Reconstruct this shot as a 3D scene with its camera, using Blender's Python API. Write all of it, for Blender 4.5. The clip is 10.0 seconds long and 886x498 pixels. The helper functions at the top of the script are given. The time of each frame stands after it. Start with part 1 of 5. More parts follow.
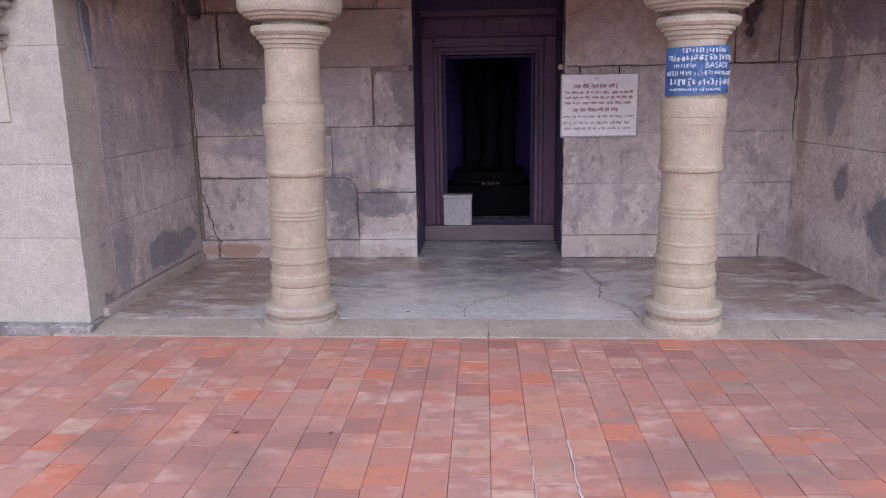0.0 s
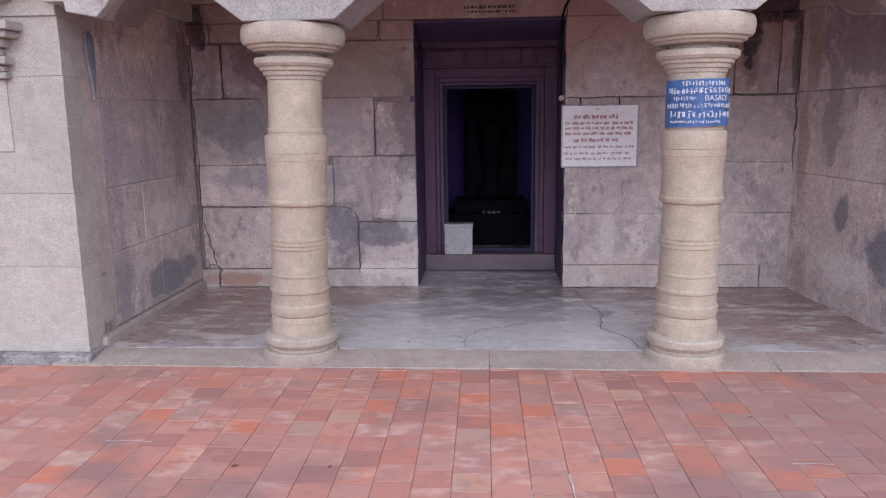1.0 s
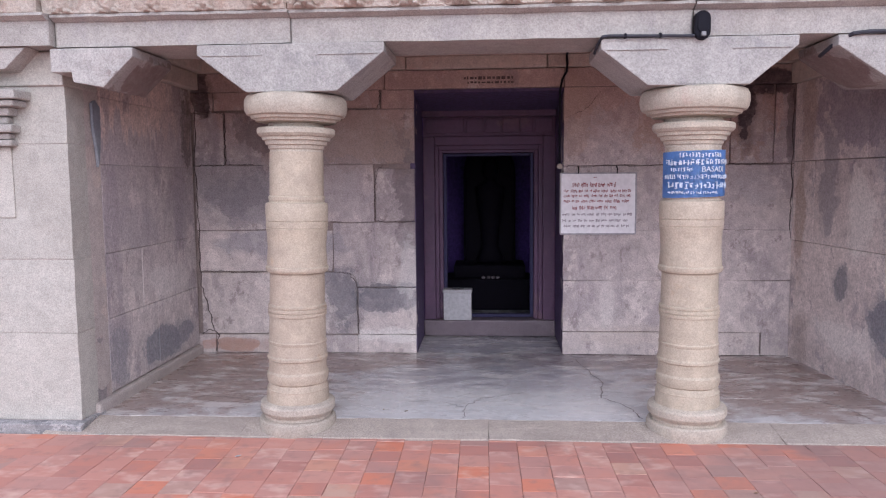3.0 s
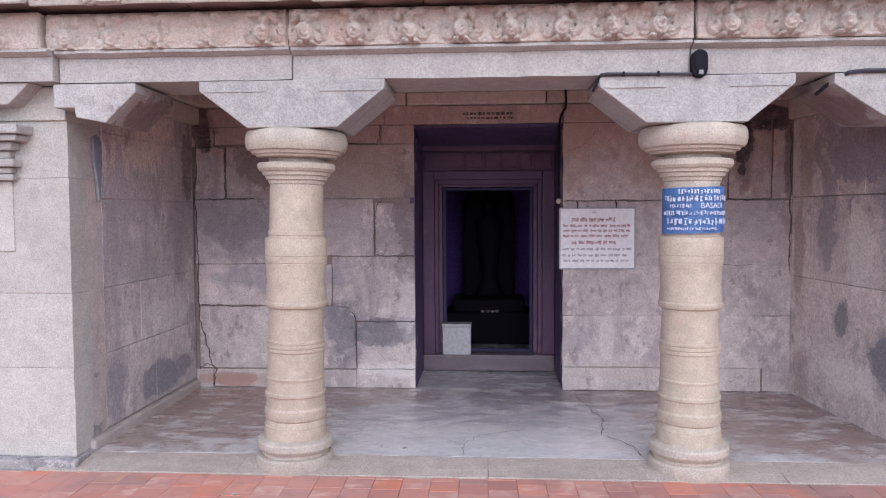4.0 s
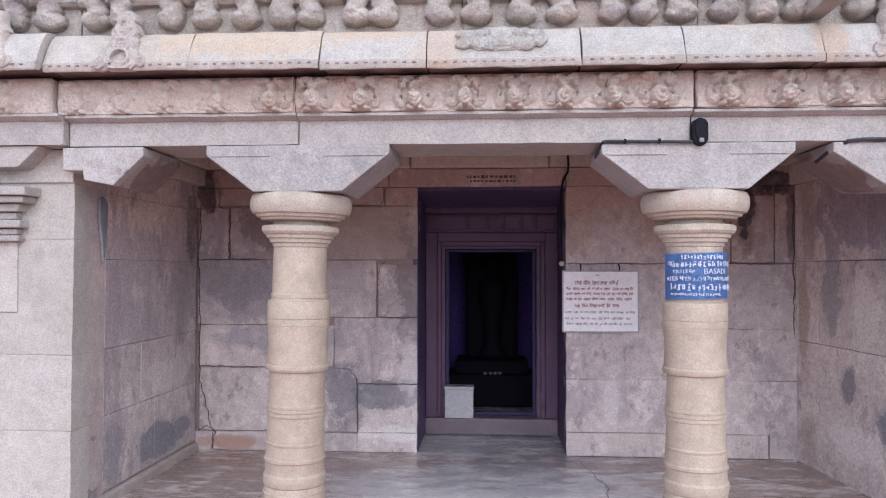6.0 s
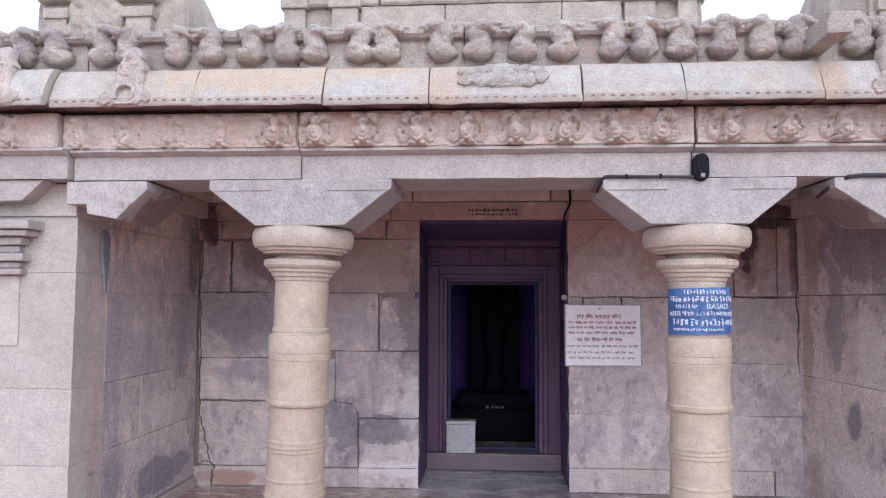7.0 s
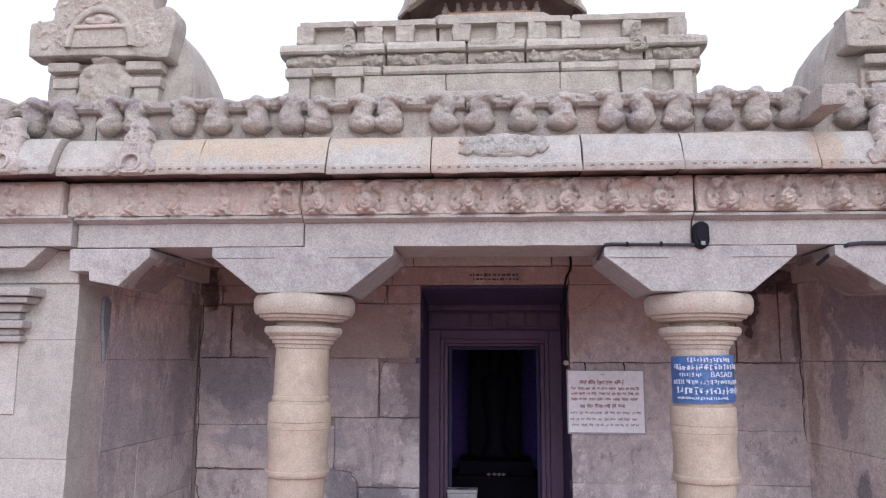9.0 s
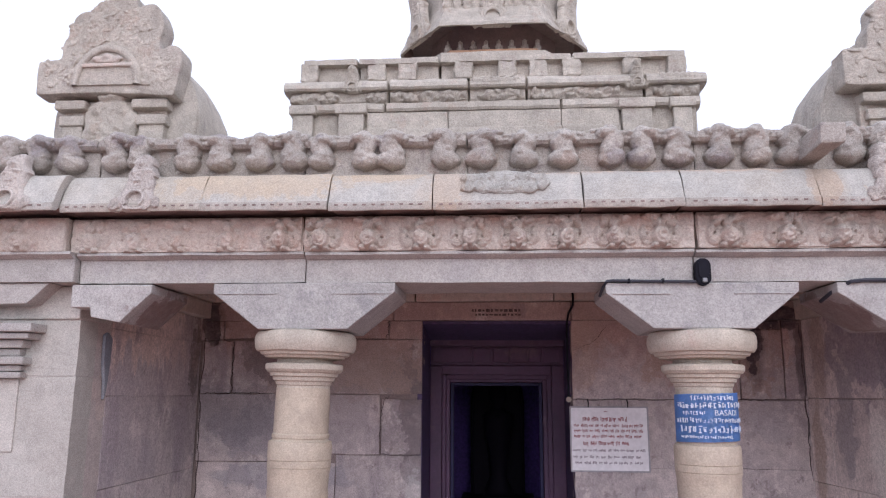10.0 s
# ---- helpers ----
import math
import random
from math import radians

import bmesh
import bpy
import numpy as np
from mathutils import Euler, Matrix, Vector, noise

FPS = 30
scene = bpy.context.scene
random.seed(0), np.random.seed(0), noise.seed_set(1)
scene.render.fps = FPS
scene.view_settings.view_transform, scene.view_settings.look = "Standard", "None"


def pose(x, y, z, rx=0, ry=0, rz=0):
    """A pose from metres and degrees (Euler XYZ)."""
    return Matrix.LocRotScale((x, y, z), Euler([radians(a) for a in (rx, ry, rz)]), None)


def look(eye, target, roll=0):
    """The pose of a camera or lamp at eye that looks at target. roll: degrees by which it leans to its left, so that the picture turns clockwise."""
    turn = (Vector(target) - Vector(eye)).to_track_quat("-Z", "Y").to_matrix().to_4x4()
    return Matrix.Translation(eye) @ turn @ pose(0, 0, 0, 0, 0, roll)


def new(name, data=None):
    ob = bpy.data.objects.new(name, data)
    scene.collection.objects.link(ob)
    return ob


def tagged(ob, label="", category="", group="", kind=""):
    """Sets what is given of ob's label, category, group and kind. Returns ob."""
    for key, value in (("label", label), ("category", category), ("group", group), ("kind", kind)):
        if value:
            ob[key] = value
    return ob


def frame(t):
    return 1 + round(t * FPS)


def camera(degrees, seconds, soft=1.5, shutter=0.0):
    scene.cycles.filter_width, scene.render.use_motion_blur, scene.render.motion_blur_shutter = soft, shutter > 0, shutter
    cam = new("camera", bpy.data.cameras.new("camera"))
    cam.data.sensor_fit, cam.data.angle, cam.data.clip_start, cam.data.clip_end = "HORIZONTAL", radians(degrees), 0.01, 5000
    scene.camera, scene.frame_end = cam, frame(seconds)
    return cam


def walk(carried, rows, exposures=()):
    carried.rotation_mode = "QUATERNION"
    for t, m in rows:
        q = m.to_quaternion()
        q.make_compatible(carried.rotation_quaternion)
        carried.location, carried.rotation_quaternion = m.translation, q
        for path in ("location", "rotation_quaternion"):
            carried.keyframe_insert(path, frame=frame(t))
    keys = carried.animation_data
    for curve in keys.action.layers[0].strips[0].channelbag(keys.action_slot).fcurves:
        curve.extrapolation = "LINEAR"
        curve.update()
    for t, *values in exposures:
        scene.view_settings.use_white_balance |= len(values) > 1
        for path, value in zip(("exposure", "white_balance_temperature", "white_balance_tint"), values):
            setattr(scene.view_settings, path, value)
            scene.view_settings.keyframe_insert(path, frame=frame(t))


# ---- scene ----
cam = camera(61.7, 10.0, soft=1.15)
PATH = [
    (0, (0.071, -0.08, 1.447), (-0.06, 1.871, 1.027), -1.0),
    (0.5, (0.069, -0.077, 1.456), (-0.062, 1.881, 1.07), -0.9),
    (1, (0.068, -0.073, 1.467), (-0.064, 1.891, 1.118), -0.8),
    (1.5, (0.07, -0.069, 1.474), (-0.064, 1.901, 1.158), -0.7),
    (2, (0.065, -0.067, 1.486), (-0.067, 1.911, 1.22), -0.7),
    (2.5, (0.067, -0.065, 1.496), (-0.064, 1.918, 1.269), -0.6),
    (4, (0.063, -0.056, 1.525), (-0.063, 1.937, 1.425), -0.3),
    (4.5, (0.066, -0.058, 1.531), (-0.064, 1.936, 1.467), -0.2),
    (5, (0.064, -0.054, 1.544), (-0.066, 1.942, 1.516), -0.1),
    (5.5, (0.06, -0.055, 1.553), (-0.07, 1.941, 1.565), -0.0),
    (7, (0.063, -0.052, 1.583), (-0.076, 1.939, 1.72), 0.2),
    (7.5, (0.055, -0.055, 1.592), (-0.082, 1.932, 1.767), 0.3),
    (8, (0.051, -0.056, 1.601), (-0.084, 1.928, 1.819), 0.2),
    (8.5, (0.058, -0.062, 1.613), (-0.081, 1.916, 1.871), 0.3),
    (9, (0.051, -0.063, 1.627), (-0.086, 1.911, 1.923), 0.2),
    (9.5, (0.053, -0.067, 1.637), (-0.087, 1.899, 1.978), 0.3),
    (10, (0.059, -0.069, 1.647), (-0.085, 1.888, 2.03), 0.3),
]
walk(cam, [(t, look(eye, target, roll)) for t, eye, target, roll in PATH],
     exposures=[(0.0, 0.33, 5740, 18.0), (2.5, 0.58, 5680, 16.0), (5.0, 0.70, 5600, 14.0), (7.5, 0.63, 5630, 14.5), (10.0, 0.41, 5690, 15.5)])

# ---- light ----
world = bpy.data.worlds.new("overcast")
scene.world = world
world.use_nodes = True
wn, wl = world.node_tree.nodes, world.node_tree.links
wn.clear()
sky = wn.new("ShaderNodeTexSky")
sky.sky_type, sky.sun_disc = "NISHITA", False
sky.sun_elevation, sky.sun_rotation = radians(27), radians(187)
sky.dust_density, sky.air_density = 4.0, 1.0
pale = wn.new("ShaderNodeHueSaturation")
pale.inputs["Saturation"].default_value = 0.22
pale.inputs["Value"].default_value = 0.09
cloud = wn.new("ShaderNodeMix")
cloud.data_type = "RGBA"
cloud.inputs["Factor"].default_value = 0.78
cloud.inputs["B"].default_value = (1.02, 1.02, 1.10, 1)
back = wn.new("ShaderNodeBackground")
back.inputs["Strength"].default_value = 1.0
wout = wn.new("ShaderNodeOutputWorld")
wl.new(sky.outputs[0], pale.inputs["Color"])
wl.new(pale.outputs[0], cloud.inputs["A"])
wl.new(cloud.outputs["Result"], back.inputs["Color"])
wl.new(back.outputs[0], wout.inputs[0])
sun = new("sun", bpy.data.lights.new("sun", "SUN"))
sun.data.energy, sun.data.angle, sun.data.color = 1.05, radians(55), (1.0, 0.92, 0.80)
sun.matrix_world = look((3.4, -5.0, 6.2), (0, 4, 1.0))


# ---- materials ----
class Mat:
    """A node material in the making."""

    def __init__(self, name, rough=0.85, metal=0.0):
        self.m = bpy.data.materials.new(name)
        self.m.use_nodes = True
        self.t = self.m.node_tree
        self.b = self.t.nodes["Principled BSDF"]
        self.b.inputs["Roughness"].default_value = rough
        self.b.inputs["Metallic"].default_value = metal
        self.pos = self.t.nodes.new("ShaderNodeNewGeometry").outputs["Position"]

    def link(self, a, b):
        self.t.links.new(a, b)

    def noise(self, scale, detail=4, stretch=(1, 1, 1), rough=0.55, shift=0.0):
        mp = self.t.nodes.new("ShaderNodeMapping")
        mp.inputs["Scale"].default_value = stretch
        mp.inputs["Location"].default_value = (shift, shift * 0.7, shift * 1.3)
        n = self.t.nodes.new("ShaderNodeTexNoise")
        n.inputs["Scale"].default_value = scale
        n.inputs["Detail"].default_value = detail
        n.inputs["Roughness"].default_value = rough
        self.link(self.pos, mp.inputs["Vector"])
        self.link(mp.outputs[0], n.inputs["Vector"])
        return n

    def band(self, value, lo, hi, a=0.0, b=1.0):
        r = self.t.nodes.new("ShaderNodeMapRange")
        r.interpolation_type = "SMOOTHSTEP"
        r.inputs["From Min"].default_value, r.inputs["From Max"].default_value = lo, hi
        r.inputs["To Min"].default_value, r.inputs["To Max"].default_value = a, b
        self.link(value, r.inputs["Value"])
        return r.outputs["Result"]

    def math(self, op, a, b):
        n = self.t.nodes.new("ShaderNodeMath")
        n.operation = op
        for i, v in enumerate((a, b)):
            if isinstance(v, (int, float)):
                n.inputs[i].default_value = v
            else:
                self.link(v, n.inputs[i])
        return n.outputs[0]

    def mix(self, fac, a, b, blend="MIX"):
        n = self.t.nodes.new("ShaderNodeMix")
        n.data_type, n.blend_type = "RGBA", blend
        for key, v in (("Factor", fac), ("A", a), ("B", b)):
            s = n.inputs[key] if key == "Factor" else [i for i in n.inputs if i.name == key and i.type == "RGBA"][0]
            if isinstance(v, (int, float)):
                s.default_value = v
            elif isinstance(v, tuple):
                s.default_value = (*v[:3], 1)
            else:
                self.link(v, s)
        return [o for o in n.outputs if o.type == "RGBA"][0]

    def blot(self, centre, size, wobble=0.55, scale=6.0, edge=0.14):
        """A ragged stain with a shape of its own, at a place."""
        n = self.noise(scale, 8, rough=0.62, shift=centre[0] + 2.0 * centre[2])
        v = self.t.nodes.new("ShaderNodeVectorMath")
        v.operation = "SUBTRACT"
        self.link(self.pos, v.inputs[0])
        v.inputs[1].default_value = centre
        d = self.t.nodes.new("ShaderNodeVectorMath")
        d.operation = "DIVIDE"
        self.link(v.outputs[0], d.inputs[0])
        d.inputs[1].default_value = size
        ln = self.t.nodes.new("ShaderNodeVectorMath")
        ln.operation = "LENGTH"
        self.link(d.outputs[0], ln.inputs[0])
        off = self.math("MULTIPLY", self.math("SUBTRACT", n.outputs[0], 0.5), wobble * 4)
        return self.band(self.math("ADD", ln.outputs["Value"], off), 1.0 + edge, 1.0 - edge)

    def vary(self, col, amount):
        """A piece-to-piece shift in brightness."""
        oi = self.t.nodes.new("ShaderNodeObjectInfo").outputs["Random"]
        hs = self.t.nodes.new("ShaderNodeHueSaturation")
        self.link(self.band(oi, 0, 1, 1 - amount, 1 + amount), hs.inputs["Value"])
        self.link(col, hs.inputs["Color"])
        return hs.outputs[0]

    def bump(self, heights, strength=0.4, dist=0.01):
        acc = None
        for h, w in heights:
            t = self.math("MULTIPLY", h, w)
            acc = t if acc is None else self.math("ADD", acc, t)
        n = self.t.nodes.new("ShaderNodeBump")
        n.inputs["Strength"].default_value, n.inputs["Distance"].default_value = strength, dist
        self.link(acc, n.inputs["Height"])
        self.link(n.outputs[0], self.b.inputs["Normal"])

    def done(self, col):
        if isinstance(col, tuple):
            self.b.inputs["Base Color"].default_value = (*col, 1)
        else:
            self.link(col, self.b.inputs["Base Color"])
        return self.m


def stone(name, base, second, patch=None, patch_at=0.58, streak=None, streak_at=0.58, stains=(), rough=0.85, grain=0.22,
          speckle=240, vary=0.06, bump=0.5, deep=0.008, grime=0.17, blotch=0.28, wash=None, mottle=()):
    """Weathered stone: blotches, runs, speckle, stains and fine relief; a few stains carry shade."""
    k = Mat(name, rough)
    big = k.noise(1.4, 4)
    mid = k.noise(9, 5, shift=3.1)
    fine = k.noise(speckle, 3, rough=0.7)
    pit = k.noise(45, 4, shift=7)
    col = k.mix(k.band(big.outputs[0], 0.35, 0.65), base, second)
    col = k.mix(k.band(mid.outputs[0], 0.35, 0.7, 0.0, blotch), col, tuple(0.62 * c for c in base))
    lite = k.noise(5, 7, rough=0.65, shift=17)
    col = k.mix(k.band(lite.outputs[0], 0.55, 0.68, 0.0, 0.55 * blotch), col, tuple(min(0.8, 1.22 * c) for c in base))
    spot = k.noise(28, 6, rough=0.7, shift=23)
    col = k.mix(k.band(spot.outputs[0], 0.6, 0.72, 0.0, 0.15 + blotch), col, tuple(0.5 * c for c in base))
    gr = k.noise(14, 10, rough=0.78, shift=31)
    gm = k.t.nodes.new("ShaderNodeHueSaturation")
    k.link(k.band(gr.outputs[0], 0.36, 0.64, 1 - 0.6 * grime, 1 + 0.4 * grime), gm.inputs["Value"])
    k.link(col, gm.inputs["Color"])
    col = gm.outputs[0]
    if patch:
        p = k.noise(3.2, 9, rough=0.66, shift=11)
        col = k.mix(k.band(p.outputs[0], patch_at, patch_at + 0.1, 0.0, 0.8), col, patch)
    if streak:
        s = k.noise(6, 9, (1, 1, 0.16), rough=0.64, shift=5)
        col = k.mix(k.band(s.outputs[0], streak_at, streak_at + 0.16, 0.0, 0.75), col, streak)
    if wash:
        # remains of an old wash above a height, ending in runs
        run = k.noise(7, 7, (1, 1, 0.22), rough=0.6, shift=41)
        lift = k.t.nodes.new("ShaderNodeSeparateXYZ")
        k.link(k.pos, lift.inputs[0])
        edge = k.math("ADD", lift.outputs["Z"], k.math("MULTIPLY", k.math("SUBTRACT", run.outputs[0], 0.5), 1.1))
        tone = k.mix(k.band(gr.outputs[0], 0.35, 0.65), wash[1], tuple(0.72 * q for q in wash[1]))
        col = k.mix(k.band(edge, wash[0], wash[0] + 0.05, 0.0, 0.85), col, tone)
    # sharp-edged remains of plaster, soot and damp: (scale, share, colour, amount, stretch)
    for n, (often, at, tint, amount, tall) in enumerate(mottle):
        f = k.noise(often, 10, (1, 1, tall), rough=0.68, shift=71 + 13 * n)
        soft = k.math("ADD", k.band(f.outputs[0], at, at + 0.02, 0.0, 0.6 * amount), k.band(f.outputs[0], at - 0.03, at + 0.12, 0.0, 0.4 * amount))
        col = k.mix(soft, col, tint)
    for centre, size, colour, amount in stains:
        body = k.math("MULTIPLY", k.blot(centre, tuple(1.12 * q for q in size), 0.6, 6.0, 0.34), k.band(gr.outputs[0], 0.36, 0.58, 0.45, 1.0))
        rim = k.blot(centre, tuple(0.95 * q for q in size), 0.75, 5.0, 0.05)
        m = k.math("MULTIPLY", k.math("ADD", k.math("MULTIPLY", body, 0.45), k.math("MULTIPLY", rim, 0.55)), amount)
        m = k.math("MINIMUM", m, 0.96)
        col = k.mix(m, col, colour)
    coarse = k.noise(0.42 * speckle, 3, rough=0.75, shift=53)
    both = k.math("ADD", k.math("MULTIPLY", fine.outputs[0], 0.45), k.math("MULTIPLY", coarse.outputs[0], 0.55))
    sp = k.band(both, 0.38, 0.62, 1 - 0.95 * grain, 1 + 0.8 * grain)
    chip = k.noise(0.36 * speckle, 4, (1, 1, 1.6), rough=0.7, shift=67)
    col = k.mix(k.band(chip.outputs[0], 0.60, 0.68, 0.0, 2.0 * grain), col, tuple(0.36 * c for c in base))
    hs = k.t.nodes.new("ShaderNodeHueSaturation")
    k.link(sp, hs.inputs["Value"])
    k.link(col, hs.inputs["Color"])
    col = k.vary(hs.outputs[0], vary)
    k.bump([(coarse.outputs[0], 0.3), (pit.outputs[0], 0.45), (mid.outputs[0], 0.6), (spot.outputs[0], 0.35), (chip.outputs[0], 0.25)], bump, deep)
    return k.done(col)


def plain(name, colour, rough=0.6, metal=0.0, grain=0.15):
    k = Mat(name, rough, metal)
    n = k.noise(30, 4)
    col = k.mix(k.band(n.outputs[0], 0.3, 0.7, 0, 1), tuple(c * (1 - grain) for c in colour), tuple(min(1, c * (1 + grain)) for c in colour))
    k.bump([(n.outputs[0], 1.0)], 0.1, 0.003)
    return k.done(col)


GREY_DARK, WARM, PALE = (0.12, 0.12, 0.14), (0.34, 0.25, 0.21), (0.62, 0.57, 0.54)
M_PIER = stone("pier granite", (0.465, 0.445, 0.405), (0.43, 0.405, 0.365), patch=(0.42, 0.38, 0.345), patch_at=0.64, grain=0.2, blotch=0.16)
M_PIER_SIDE = stone("pier side granite", (0.58, 0.495, 0.45), (0.50, 0.42, 0.385), patch=(0.36, 0.3, 0.3), streak=(0.38, 0.3, 0.27),
                    stains=(((-2.4, 4.42, 0.3), (0.2, 0.13, 0.25), (0.17, 0.16, 0.18), 0.8),))
M_PLINTH = stone("plinth stone", (0.40, 0.38, 0.38), (0.28, 0.27, 0.275), patch=(0.12, 0.12, 0.13), patch_at=0.48, blotch=0.8, mottle=((14.0, 0.5, (0.16, 0.155, 0.16), 0.8, 1.0), (22.0, 0.58, (0.52, 0.48, 0.45), 0.7, 1.0)))
M_BACK = stone("back wall stone", mottle=((2.6, 0.55, (0.27, 0.225, 0.24), 0.55, 0.6), (6.0, 0.57, (0.70, 0.62, 0.585), 0.6, 0.8), (11.0, 0.60, (0.20, 0.15, 0.155), 0.6, 0.7)), wash=(2.02, (0.56, 0.41, 0.355)), base=(0.575, 0.50, 0.475), second=(0.47, 0.405, 0.40), patch=(0.64, 0.565, 0.53), grime=0.24, blotch=0.32, streak=(0.30, 0.255, 0.27), streak_at=0.54, stains=(
    ((-0.8, 6.05, 0.52), (0.27, 0.3, 0.13), (0.17, 0.16, 0.18), 0.95),
    ((-1.16, 6.05, 0.55), (0.16, 0.3, 0.25), (0.13, 0.13, 0.16), 0.7),
    ((-0.62, 6.05, 1.45), (0.12, 0.3, 0.55), (0.19, 0.155, 0.165), 0.9),
    ((-0.75, 6.05, 1.75), (0.2, 0.3, 0.2), (0.2, 0.16, 0.15), 0.6),
    ((-1.5, 6.05, 2.25), (1.3, 0.3, 0.33), (0.38, 0.27, 0.245), 0.6),
    ((-1.2, 6.05, 1.85), (0.7, 0.3, 0.25), (0.36, 0.275, 0.24), 0.9),
    ((-1.95, 6.05, 1.35), (0.4, 0.3, 0.2), (0.27, 0.25, 0.275), 0.7),
    ((-1.3, 6.05, 1.45), (0.35, 0.3, 0.25), (0.3, 0.265, 0.275), 0.6),
    ((-1.7, 6.05, 1.0), (0.5, 0.3, 0.12), (0.26, 0.25, 0.28), 0.6),
    ((-1.75, 6.05, 1.9), (0.3, 0.3, 0.2), (0.17, 0.13, 0.13), 0.8),
    ((-2.1, 6.05, 1.5), (0.35, 0.3, 0.25), (0.2, 0.18, 0.2), 0.6),
    ((-2.1, 6.05, 0.12), (0.3, 0.3, 0.06), (0.36, 0.2, 0.15), 0.8),
    ((-0.75, 6.05, 0.2), (0.35, 0.3, 0.06), (0.62, 0.58, 0.56), 0.8),
    ((-0.62, 6.05, 0.75), (0.08, 0.3, 0.3), (0.6, 0.57, 0.56), 0.5),
    ((1.5, 6.05, 2.2), (1.1, 0.3, 0.36), (0.42, 0.30, 0.265), 0.6),
    ((1.75, 6.05, 1.85), (0.5, 0.3, 0.25), (0.40, 0.29, 0.24), 0.9),
    ((2.2, 6.05, 1.45), (0.2, 0.3, 0.15), (0.4, 0.36, 0.37), 0.5),
    ((2.10, 6.05, 2.0), (0.07, 0.3, 0.26), (0.05, 0.035, 0.045), 0.95),
    ((2.25, 6.05, 2.27), (0.24, 0.3, 0.1), (0.05, 0.035, 0.045), 0.95),
    ((2.46, 6.05, 1.95), (0.04, 0.3, 0.3), (0.12, 0.09, 0.10), 0.8),
    ((1.02, 6.05, 0.5), (0.06, 0.3, 0.3), (0.62, 0.57, 0.54), 0.5),
    ((1.45, 6.05, 0.2), (0.6, 0.3, 0.09), (0.5, 0.42, 0.38), 0.6),
    ((0.75, 6.05, 2.0), (0.15, 0.3, 0.3), (0.42, 0.31, 0.25), 0.6),
    ((-2.34, 6.05, 2.22), (0.08, 0.3, 0.2), (0.06, 0.045, 0.05), 0.95)), vary=0.05)
M_LEFT = stone("left wall render", mottle=((2.6, 0.53, (0.29, 0.25, 0.275), 0.6, 0.35), (5.0, 0.57, (0.72, 0.63, 0.60), 0.6, 0.5), (9.0, 0.60, (0.24, 0.19, 0.20), 0.55, 0.4)), wash=(1.84, (0.76, 0.61, 0.54)), base=(0.56, 0.50, 0.485), second=(0.48, 0.42, 0.42), patch=(0.66, 0.58, 0.55), patch_at=0.62, streak=(0.37, 0.32, 0.33), streak_at=0.56, grime=0.2, blotch=0.35, stains=(
        ((-2.42, 5.7, 1.75), (0.3, 0.3, 0.3), (0.40, 0.33, 0.33), 0.6),
    ((-2.42, 4.75, 1.55), (0.3, 0.25, 0.35), (0.36, 0.31, 0.33), 0.5),
    ((-2.42, 5.35, 0.28), (0.3, 0.28, 0.13), (0.21, 0.21, 0.24), 0.95),
    ((-2.42, 4.7, 0.35), (0.3, 0.12, 0.2), (0.25, 0.245, 0.27), 0.7),
    ((-2.42, 5.95, 1.95), (0.3, 0.1, 0.4), (0.07, 0.05, 0.05), 0.7),
    ((-2.42, 5.0, 1.2), (0.3, 0.35, 0.14), (0.36, 0.32, 0.34), 0.6),
    ((-2.42, 5.75, 1.3), (0.3, 0.25, 0.3), (0.36, 0.315, 0.335), 0.6),
    ((-2.42, 5.5, 0.75), (0.3, 0.4, 0.12), (0.62, 0.57, 0.55), 0.8),
    ((-2.42, 5.75, 0.3), (0.3, 0.2, 0.1), (0.22, 0.215, 0.245), 0.9)), speckle=120)
M_RIGHT = stone("right wall render", (0.71, 0.62, 0.575), (0.62, 0.535, 0.505), mottle=((2.3, 0.55, (0.33, 0.285, 0.31), 0.65, 0.7), (4.5, 0.56, (0.78, 0.69, 0.645), 0.6, 0.8), (10.0, 0.61, (0.26, 0.21, 0.215), 0.6, 0.8)), grime=0.18, blotch=0.35, patch=(0.7, 0.65, 0.61), patch_at=0.6, streak=(0.36, 0.31, 0.31), streak_at=0.62, stains=(
    ((2.55, 5.05, 2.05), (0.4, 0.72, 0.42), (0.31, 0.265, 0.30), 0.95),
    ((2.5, 5.85, 1.95), (0.4, 0.1, 0.35), (0.4, 0.3, 0.25), 0.7),
    ((2.6, 4.85, 0.55), (0.4, 0.2, 0.17), (0.22, 0.215, 0.24), 1.0),
    ((2.55, 5.35, 0.75), (0.4, 0.09, 0.12), (0.18, 0.18, 0.2), 0.85),
    ((2.6, 4.7, 1.2), (0.4, 0.2, 0.3), (0.36, 0.33, 0.345), 0.7),
    ((2.5, 5.9, 0.25), (0.4, 0.12, 0.2), (0.38, 0.30, 0.265), 0.6),
    ((2.58, 5.15, 1.25), (0.4, 0.16, 0.3), (0.75, 0.69, 0.64), 1.0),
    ((2.55, 5.55, 1.5), (0.4, 0.12, 0.35), (0.36, 0.32, 0.33), 0.9),
    ((2.6, 4.75, 1.55), (0.4, 0.22, 0.2), (0.33, 0.31, 0.34), 0.9),
    ((2.57, 5.3, 0.35), (0.4, 0.35, 0.12), (0.74, 0.68, 0.64), 0.9),
    ((2.5, 5.95, 1.2), (0.4, 0.08, 0.4), (0.44, 0.34, 0.28), 0.9)), speckle=120)
M_FLOOR_EDGE = stone("sill granite", (0.44, 0.375, 0.325), (0.37, 0.31, 0.27), patch=(0.30, 0.255, 0.23), grain=0.3, vary=0.0)
